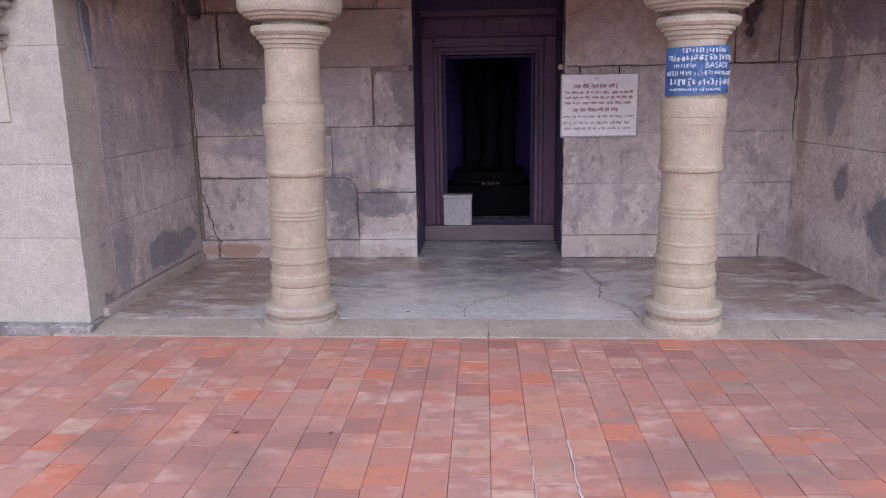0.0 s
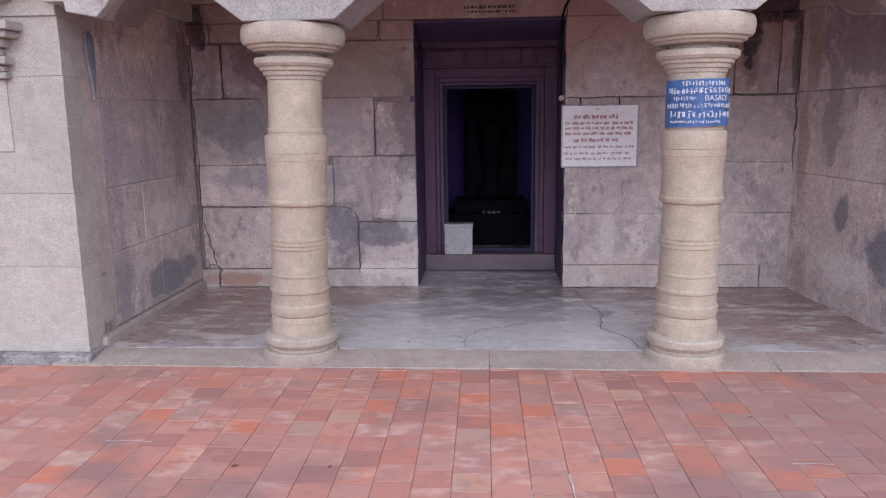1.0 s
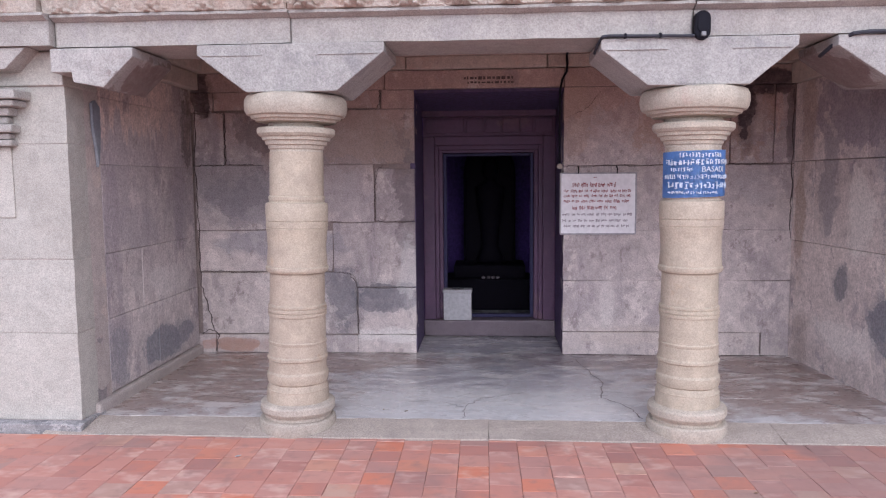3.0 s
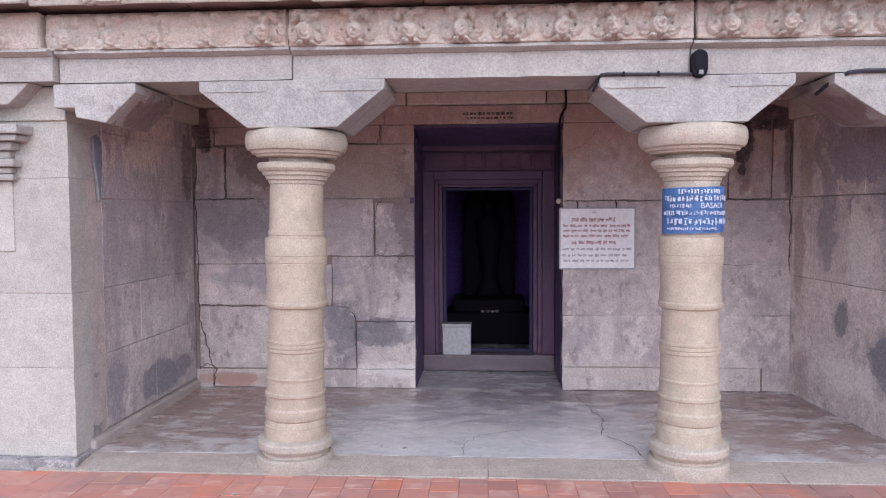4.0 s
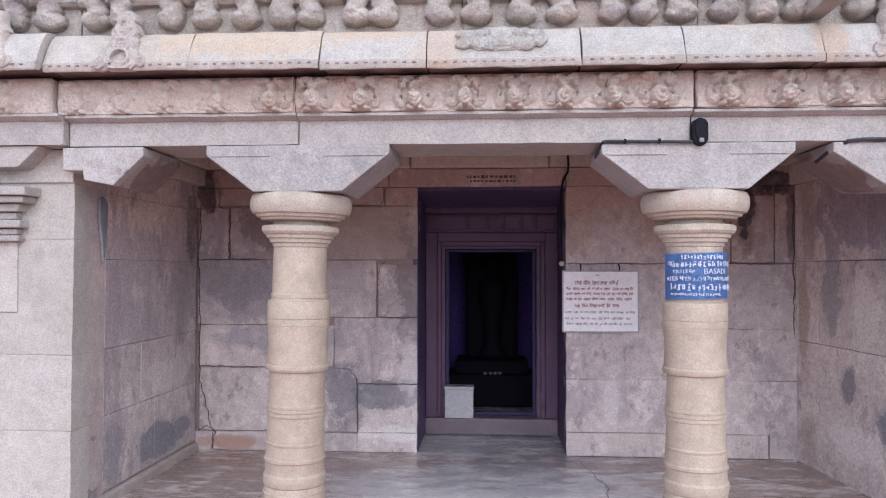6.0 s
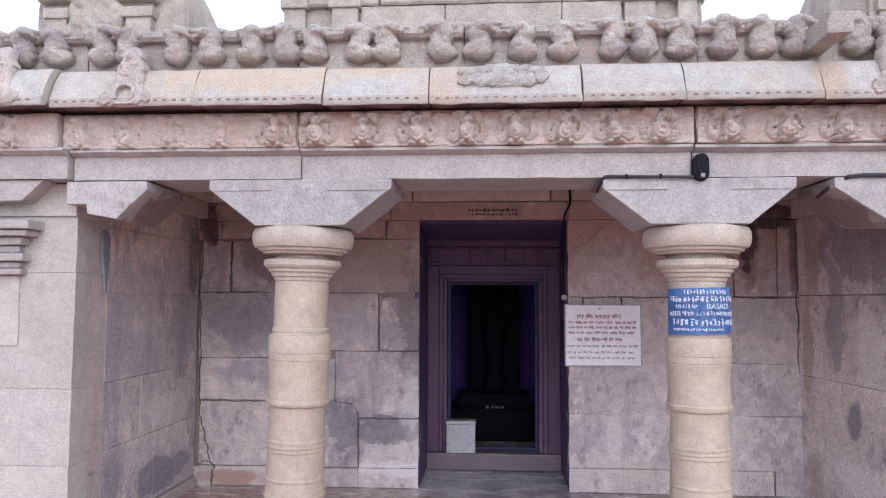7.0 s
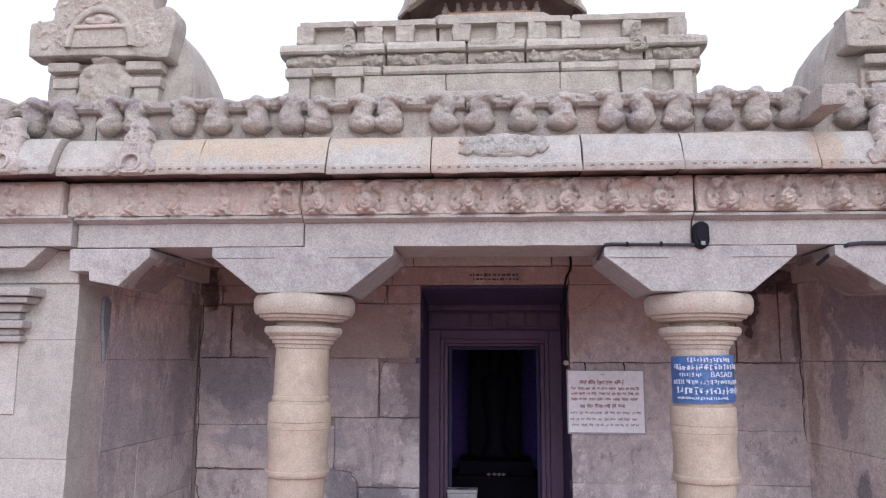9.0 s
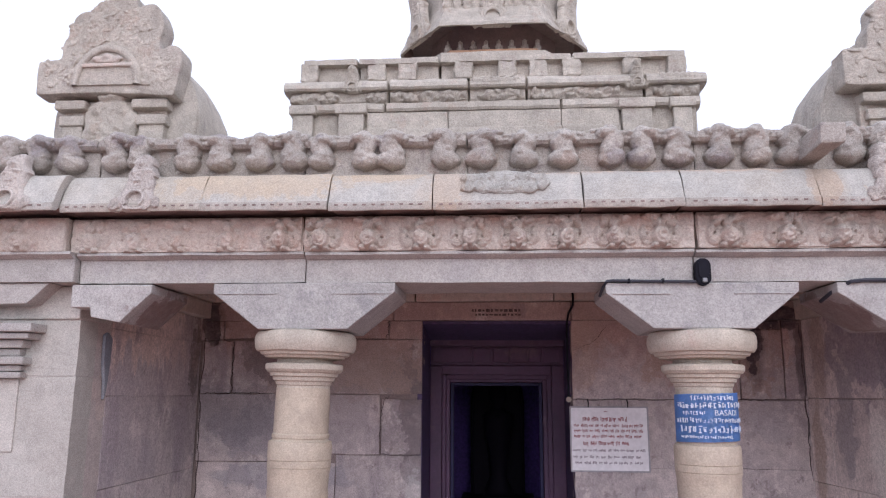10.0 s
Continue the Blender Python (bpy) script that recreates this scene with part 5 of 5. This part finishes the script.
arch_pts = [(-0.25, 0.55)] + [(0.05 + 0.30 * math.cos(math.pi * (1 - i / 16)), 1.55 + 0.42 * math.sin(math.pi * (1 - i / 16))) for i in range(17)] + [(0.35, 0.55)]
backing = thing("arch_slab", "black stone arched backing slab behind the statue", "arch slab", (0.05, 8.6, 0.55))
part("slab", slab(arch_pts, 8.55, 8.7, 0.02), M_IDOL, backing)
rim_pts = [(0.05 + 0.275 * math.cos(math.pi * (1 - i / 16)), 8.54, 1.55 + 0.39 * math.sin(math.pi * (1 - i / 16))) for i in range(17)]
part("rim", tube([(-0.225, 8.54, 0.56)] + rim_pts + [(0.325, 8.54, 0.56)], 0.02), M_IDOL, backing)
stat = join(lathe([(0.16, 0.55), (0.15, 0.62), (0.09, 0.75), (0.11, 1.0), (0.13, 1.1), (0.16, 1.3), (0.17, 1.42), (0.06, 1.48), (0.055, 1.52), (0.09, 1.56), (0.1, 1.64), (0.07, 1.72), (0.03, 1.76)], 24))
for v in stat.verts:
    v.co = Vector((0.06 + v.co.x, 8.45 + v.co.y * 0.6, v.co.z))
solo("statue", stat, M_IDOL, "dark polished standing stone statue in the shrine", "statue", smooth=True)
solo("pedestal", join(box(-0.45, 0.55, 8.15, 8.75, 0.05, 0.4, 0.02), box(-0.35, 0.45, 8.2, 8.75, 0.4, 0.55, 0.02)), M_IDOL, "black stone stepped pedestal under the statue", "pedestal")
for i, x in enumerate((-0.02, 0.04, 0.09, 0.14)):
    solo("offering", lathe([(0.012, 0.4), (0.022, 0.41), (0.02, 0.425), (0.008, 0.43)], 10), M_INK_GREY, "small white offering on the shrine pedestal", "offering", group="offerings").location = (x, 8.18 + 0.01 * (i % 2), 0)


# ---- signs ----
board = thing("notice_board", "white enamel notice board with dark red lettering, hung on the wall", "notice board", (0.935, 6.04, 1.3))
SX0, SX1, SZ0, SZ1, SY = 0.635, 1.237, 1.058, 1.547, 6.045
part("panel", box(SX0, SX1, SY, SY + 0.012, SZ0, SZ1, 0.003), M_WHITE, board)
for a, b, c, d in ((SX0 - 0.006, SX1 + 0.006, SZ1 - 0.004, SZ1 + 0.008), (SX0 - 0.006, SX1 + 0.006, SZ0 - 0.008, SZ0 + 0.004), (SX0 - 0.008, SX0 + 0.004, SZ0, SZ1), (SX1 - 0.004, SX1 + 0.008, SZ0, SZ1)):
    part("rim", box(a, b, SY - 0.006, SY + 0.014, c, d, 0.002), M_BOARD_RIM, board)
for x in (0.775, 1.085):
    part("hook", tube([(x, SY - 0.004, SZ1 + 0.0), (x + 0.004, SY, SZ1 + 0.035), (x, SY + 0.03, SZ1 + 0.06)], 0.005, 6), M_BLACK, board)
rnd = random.Random(21)
LINES = ((1.515, 0.012, 0.90, 0.94, M_INK), (1.455, 0.042, 0.73, 1.08, M_INK), (1.405, 0.028, 0.66, 1.20, M_INK), (1.365, 0.028, 0.66, 1.20, M_INK), (1.322, 0.028, 0.66, 1.20, M_INK), (1.268, 0.038, 0.73, 1.09, M_INK),
         (1.215, 0.024, 0.65, 1.21, M_INK_GREY), (1.165, 0.024, 0.65, 1.20, M_INK_GREY), (1.12, 0.024, 0.66, 1.19, M_INK_GREY))
for z, hh, xa, xb, ink in LINES:
    x = xa
    while x < xb - 0.01:
        ln = min(rnd.uniform(0.018, 0.06), xb - x)
        wd = bmesh.new()
        k = x
        while k < x + ln - 0.003:
            dk = rnd.uniform(0.005, 0.009)
            lo, hi = z - hh * rnd.uniform(0.15, 0.5), z + hh * rnd.uniform(0.1, 0.5)
            box(k, k + dk * 0.55, SY - 0.0016, SY + 0.001, lo, hi, 0.0, bm=wd)
            if rnd.random() < 0.6:
                box(k, min(k + dk, x + ln), SY - 0.0018, SY + 0.001, hi - hh * 0.2, hi, 0.0, bm=wd)
            k += dk
        if len(wd.verts):
            part("word_bar", wd, ink, board)
        x += ln + rnd.uniform(0.008, 0.018)


def wrapped(bm, cx, cy, r):
    """Lays a flat (arc length, z) sheet round an upright cylinder, facing -y; y of the sheet is height over it."""
    for v in bm.verts:
        a = v.co.x / r
        rr = r - v.co.y
        v.co = Vector((cx + rr * math.sin(a), cy - rr * math.cos(a), v.co.z))
    return bm


plate = thing("blue_sign", "curved blue enamel sign with white lettering, tied round the pillar", "sign", (1.19, 4.02, 1.53))
PR, PX, PY = 0.176, 1.226, 4.315
flat = bmesh.new()
bmesh.ops.create_grid(flat, x_segments=40, y_segments=8, size=0.5)
for v in flat.verts:
    v.co = Vector((v.co.x * 0.50, 0.0, 1.402 + (v.co.y + 0.5) * 0.254 + 0.012 * v.co.x))
bmesh.ops.solidify(flat, geom=flat.faces[:], thickness=0.004)
part("panel", wrapped(flat, PX, PY, PR), M_SIGNBLUE, plate)
rnd = random.Random(33)


def letters(bm, xa, xb, z, hh, fat):
    x = xa
    while x < xb:
        dk = rnd.uniform(0.012, 0.02) * fat
        t = 0.0042 * fat
        for _ in range(rnd.choice((1, 2, 2))):
            lo, hi = z - hh * rnd.uniform(0.1, 0.45), z + hh * rnd.uniform(0.1, 0.45)
            k = x + rnd.uniform(0, dk * 0.7)
            box(k, k + t, -0.0065, -0.003, lo, hi, 0.0, bm=bm)
        for _ in range(rnd.choice((2, 2, 3))):
            zz, k = z + hh * rnd.uniform(-0.4, 0.45), x + rnd.uniform(0, dk * 0.3)
            box(k, k + dk * rnd.uniform(0.4, 0.8), -0.0065, -0.003, zz - t * 0.45, zz + t * 0.45, 0.0, bm=bm)
        x += dk * rnd.uniform(1.0, 1.25)


for z, hh, xa, xb, fat in ((1.632, 0.03, -0.12, 0.12, 0.9), (1.592, 0.036, -0.21, 0.21, 1.3), (1.512, 0.03, -0.215, 0.215, 0.9), (1.462, 0.045, -0.19, 0.20, 1.4), (1.424, 0.018, -0.19, 0.1, 0.7)):
    wd = bmesh.new()
    letters(wd, xa, xb, z, hh, fat)
    part("word_bar", wrapped(wd, PX, PY, PR), M_SIGNTEXT, plate)
wd = bmesh.new()
letters(wd, -0.17, -0.05, 1.552, 0.026, 0.8)
part("word_bar", wrapped(wd, PX, PY, PR), M_SIGNTEXT, plate)
fc = bpy.data.curves.new("word", "FONT")
fc.body, fc.size, fc.extrude = "BASADI", 0.042, 0.001
tmp = new("word", fc)
bpy.context.view_layer.update()
tm = bpy.data.meshes.new_from_object(tmp.evaluated_get(bpy.context.evaluated_depsgraph_get()))
bpy.data.objects.remove(tmp)
wd = bmesh.new()
wd.from_mesh(tm)
for v in wd.verts:
    v.co = Vector((0.0 + v.co.x * 1.05, -0.005 - v.co.z, 1.539 + v.co.y))
part("word", wrapped(wd, PX, PY, PR), M_SIGNTEXT, plate)

# ---- lamp and cables ----
lamp = thing("wall_lamp", "black oval plastic wall lamp on the beam", "wall lamp", (1.19, 4.06, 2.31))
cap = [(0.042 * math.cos(t), 0.034 + 0.042 * math.sin(t)) for t in [math.pi * i / 10 for i in range(11)]] + [(0.042 * math.cos(t), -0.034 + 0.042 * math.sin(t)) for t in [math.pi + math.pi * i / 10 for i in range(11)]]
part("housing", slab([(1.189 + x, 2.312 + z) for x, z in cap], 4.032, 4.088, 0.008), M_BLACK, lamp)
part("lens", slab([(1.189 + 0.7 * x, 2.325 + 0.72 * z) for x, z in cap], 4.026, 4.034, 0.004), M_BLACK, lamp)
part("socket", box(1.176, 1.202, 4.012, 4.034, 2.25, 2.274, 0.004), M_STEEL, lamp)
wire = thing("conduit", "thin grey cable conduit along the beam foot", "conduit", (0.9, 4.06, 2.26))
part("pipe", tube([(0.645, 4.2, 2.20), (0.652, 4.12, 2.235), (0.668, 4.052, 2.264), (0.70, 4.047, 2.266), (0.9, 4.048, 2.262), (1.15, 4.048, 2.258)], 0.0085), M_PIPE, wire)
for x in (0.78, 0.965):
    part("clip", box(x, x + 0.012, 4.036, 4.066, 2.252, 2.276, 0.002), M_BLACK, wire)
wire2 = thing("conduit", "thin grey cable conduit over the far bracket", "conduit", (2.1, 4.06, 2.25))
part("pipe", tube([(1.885, 4.25, 2.17), (1.90, 4.15, 2.205), (1.97, 4.052, 2.255), (2.05, 4.048, 2.262), (2.6, 4.048, 2.262)], 0.011), M_PIPE, wire2)
cable = thing("wall_cable", "black cable running down beside the doorway", "cable", (0.66, 6.02, 2.0))
part("cable", tube([(0.665, 5.6, 2.495), (0.67, 5.99, 2.49), (0.677, 6.0, 2.42), (0.675, 6.03, 2.36), (0.64, 6.03, 2.30), (0.625, 6.04, 2.22), (0.622, 6.045, 1.9), (0.624, 6.045, 1.63)], 0.009), M_BLACK, cable)
part("junction", lathe([(0.001, 0), (0.02, 0.0), (0.022, 0.03), (0.001, 0.034)], 14), M_BASE, cable).matrix_parent_inverse = Matrix.Translation(-cable.location) @ pose(0.622, 6.05, 1.607, 90)


# ---- cracks in the walls ----
def wall_crack(points, width, wander, seed):
    """A ragged open joint standing on a wall: points of (x, y, z), widened across the wall."""
    rnd = random.Random(seed)
    pts = []
    for p, q in zip(points, points[1:]):
        for k in range(7):
            s = k / 7
            pts.append(Vector(p).lerp(Vector(q), s) + Vector((rnd.uniform(-1, 1), 0, rnd.uniform(-1, 1))) * wander)
    pts.append(Vector(points[-1]))
    bm = bmesh.new()
    rows = []
    for i, p in enumerate(pts):
        d = (pts[min(i + 1, len(pts) - 1)] - pts[max(i - 1, 0)]).normalized()
        n = d.cross(Vector((0, 1, 0))).normalized() * width * rnd.uniform(0.2, 0.75)
        if i in (0, len(pts) - 1):
            n *= 0.2
        rows.append([bm.verts.new(p + n * k + Vector((0, o, 0))) for k, o in ((-1, 0), (1, 0), (1, 0.01), (-1, 0.01))])
    for a, b in zip(rows, rows[1:]):
        for k in range(4):
            bm.faces.new((a[k], a[(k + 1) % 4], b[(k + 1) % 4], b[k]))
    return bm


BW = bpy.data.objects["wall_back"]
YC = BACKY - 0.006
for i, (pts, w) in enumerate(((((-2.40, YC, 2.1), (-2.415, YC, 1.64), (-2.40, YC, 1.3), (-2.405, YC, 0.95), (-2.40, YC, 0.62), (-2.34, YC, 0.42), (-2.30, YC, 0.24)), 0.016), (((-2.42, YC, 0.2), (-2.33, YC, 0.25), (-2.26, YC, 0.2), (-2.29, YC, 0.06)), 0.016),
                              (((-2.42, YC, 1.64), (-2.2, YC, 1.64), (-2.1, YC, 1.65), (-1.8, YC, 1.64)), 0.010), (((-2.15, YC, 1.66), (-2.155, YC, 1.85), (-2.15, YC, 2.07), (-2.35, YC, 2.085)), 0.012), (((-2.41, YC, 0.742), (-2.2, YC, 0.745), (-1.9, YC, 0.735)), 0.009),
                              (((-1.22, YC, 0.742), (-1.13, YC, 0.73), (-1.07, YC, 0.66), (-1.056, YC, 0.4), (-1.05, YC, 0.21)), 0.008), (((-1.06, YC, 0.612), (-0.8, YC, 0.607), (-0.57, YC, 0.61)), 0.006), (((-0.9, YC, 1.17), (-0.893, YC, 1.4), (-0.88, YC, 1.58), (-0.82, YC, 1.63)), 0.007),
                              (((-0.9, YC, 1.165), (-0.7, YC, 1.16), (-0.57, YC, 1.165)), 0.006), (((0.68, YC, 1.61), (0.8, YC, 1.60), (1.1, YC, 1.615), (1.4, YC, 1.60)), 0.008), (((1.75, YC, 1.61), (2.0, YC, 1.615), (2.3, YC, 1.61)), 0.012),
                              (((2.47, YC, 2.2), (2.475, YC, 1.7), (2.47, YC, 1.3), (2.475, YC, 1.0)), 0.014), (((1.7, YC, 1.085), (1.95, YC, 1.09), (2.2, YC, 1.085)), 0.006),
                              (((0.68, YC, 2.0), (0.85, YC, 2.08), (0.95, YC, 2.2)), 0.006), (((-0.86, YC, 2.1), (-0.84, YC, 2.17), (-0.845, YC, 2.24)), 0.007), (((-0.86, YC, 2.088), (-1.2, YC, 2.09), (-1.6, YC, 2.085)), 0.007))):
    part("crack", wall_crack(pts, w * 0.42, 0.009, 60 + i), M_CRACK, BW)

# ---- small litter ----
def leaf(x, y, z, s, turn, tilt):
    bm = bmesh.new()
    pts = [(-1, 0), (-0.5, 0.32), (0.2, 0.38), (1, 0.02), (0.2, -0.36), (-0.5, -0.3)]
    mid = [bm.verts.new((-1, 0, 0)), bm.verts.new((0, 0, -0.12)), bm.verts.new((1, 0.02, 0.1))]
    up = [bm.verts.new((px, py, 0.16)) for px, py in pts[1:3]]
    dn = [bm.verts.new((px, py, 0.14)) for px, py in pts[4:6][::-1]]
    bm.faces.new((mid[0], mid[1], up[1], up[0]))
    bm.faces.new((mid[1], mid[2], up[1]))
    bm.faces.new((mid[0], dn[0], dn[1], mid[1]))
    bm.faces.new((mid[1], dn[1], mid[2]))
    bmesh.ops.solidify(bm, geom=bm.faces[:], thickness=0.04)
    bm.transform(pose(x, y, z + 0.16 * s, tilt, 0, turn) @ Matrix.Scale(s, 4))
    return bm


for x, y, z, s, turn, m in ((-0.47, 4.50, FLOOR_Z, 0.016, 20, M_LEAF), (-0.62, 4.53, FLOOR_Z, 0.013, 80, M_LEAF), (-0.24, 4.42, FLOOR_Z, 0.014, 140, M_CHIP), (-0.92, 4.28, 0.036, 0.012, 10, M_CHIP), (0.16, 4.75, FLOOR_Z, 0.008, 50, M_LEAF),
                            (-1.31, 3.78, 0.012, 0.022, 40, M_CHIP), (-0.62, 2.83, 0.012, 0.016, 70, M_LEAF), (-1.03, 2.82, 0.012, 0.02, 30, M_LEAF), (1.32, 3.42, 0.012, 0.014, 15, M_LEAF), (-2.25, 4.10, 0.012, 0.02, 35, M_CHIP), (-1.78, 3.02, 0.012, 0.012, 0, M_CHIP)):
    solo("dry_leaf" if m is M_LEAF else "stone_chip", leaf(x, y, z, s, turn, 0), m, "small curled dry leaf lying on the paving" if m is M_LEAF else "small pale chip lying on the ground", "leaf" if m is M_LEAF else "chip", group="litter")


# ---- paving of terracotta tiles ----
paving = thing("paving", "worn red terracotta tile paving in front of the porch", "paving", (0, 3, 0), kind="structure")
part("bed", box(-7, 7, -6, 4.098, -0.028, -0.004, 0.0), M_BED, paving)
for i, (pts, w) in enumerate(((((0.39, 2.28), (0.386, 2.5), (0.383, 2.80)), 0.006), (((0.228, 2.25), (0.226, 2.45), (0.225, 2.66)), 0.004), (((0.228, 2.44), (0.30, 2.443), (0.385, 2.44)), 0.004), (((1.33, 2.93), (1.42, 2.935), (1.50, 2.93)), 0.006), (((-1.72, 3.05), (-1.6, 3.06), (-1.5, 3.05)), 0.005))):
    part("mortar_smear", ribbon(pts, 0.0122, w, 0.004, 40 + i), M_CHIP, paving, "pale spilt mortar")
PW, PD, TURNED = 0.1605, 0.152, radians(0.6)
rnd = random.Random(5)
tile_meshes = []
for k in range(6):
    tile_meshes.append(mesh_of("tile", box(-PW / 2 + 0.0008, PW / 2 - 0.0008, -PD / 2 + 0.0018, PD / 2 - 0.0018, -0.02, 0.008, 0.0015 + 0.0005 * k), M_TILE))
far_v, far_f = [], []
for c in range(-34, 35):
    cx = -0.02 + c * PW
    off = rnd.uniform(0, PD)
    for r in range(-6, 62):
        cy = 4.02 - r * PD - off * 0.6
        x, y = cx - (cy - 3.0) * math.sin(TURNED) * 0.9, cy
        dz, tx, ty = rnd.uniform(-0.0015, 0.0015), rnd.uniform(-0.25, 0.25), rnd.uniform(-0.3, 0.3)
        m = pose(x, y, dz, tx, ty, 0.6 + rnd.uniform(-0.35, 0.35))
        if y + PD / 2 > 4.098:
            depth = 4.097 - (y - PD / 2)
            if depth < 0.012:
                continue
            y = 4.097 - depth / 2
            m = pose(x, y, dz, tx, ty, 0.0) @ Matrix.Diagonal((1, depth / PD, 1, 1))
        if abs(x) < 1.72 and y > 2.15:
            t = new("tile", tile_meshes[rnd.randrange(6)])
            t.parent = paving
            t.matrix_parent_inverse = Matrix.Translation(-paving.location)
            t.matrix_basis = m
        else:
            n, hx, hy = len(far_v), PW / 2 - 0.001, PD / 2 - 0.001
            far_v += [tuple(m @ Vector((sx * hx, sy * hy, z))) for z in (0.008, -0.02) for sx, sy in ((-1, -1), (1, -1), (1, 1), (-1, 1))]
            far_f += [(n, n + 1, n + 2, n + 3)] + [(n + k, n + 4 + k, n + 4 + (k + 1) % 4, n + (k + 1) % 4) for k in range(4)]
outer = bpy.data.meshes.new("outer_tiles")
outer.from_pydata(far_v, [], far_f)
outer.materials.append(M_TILE)
outer_ob = new("outer_tiles", outer)
outer_ob.parent = paving
outer_ob.matrix_parent_inverse = Matrix.Translation(-paving.location)
tagged(outer_ob, kind="stuff")
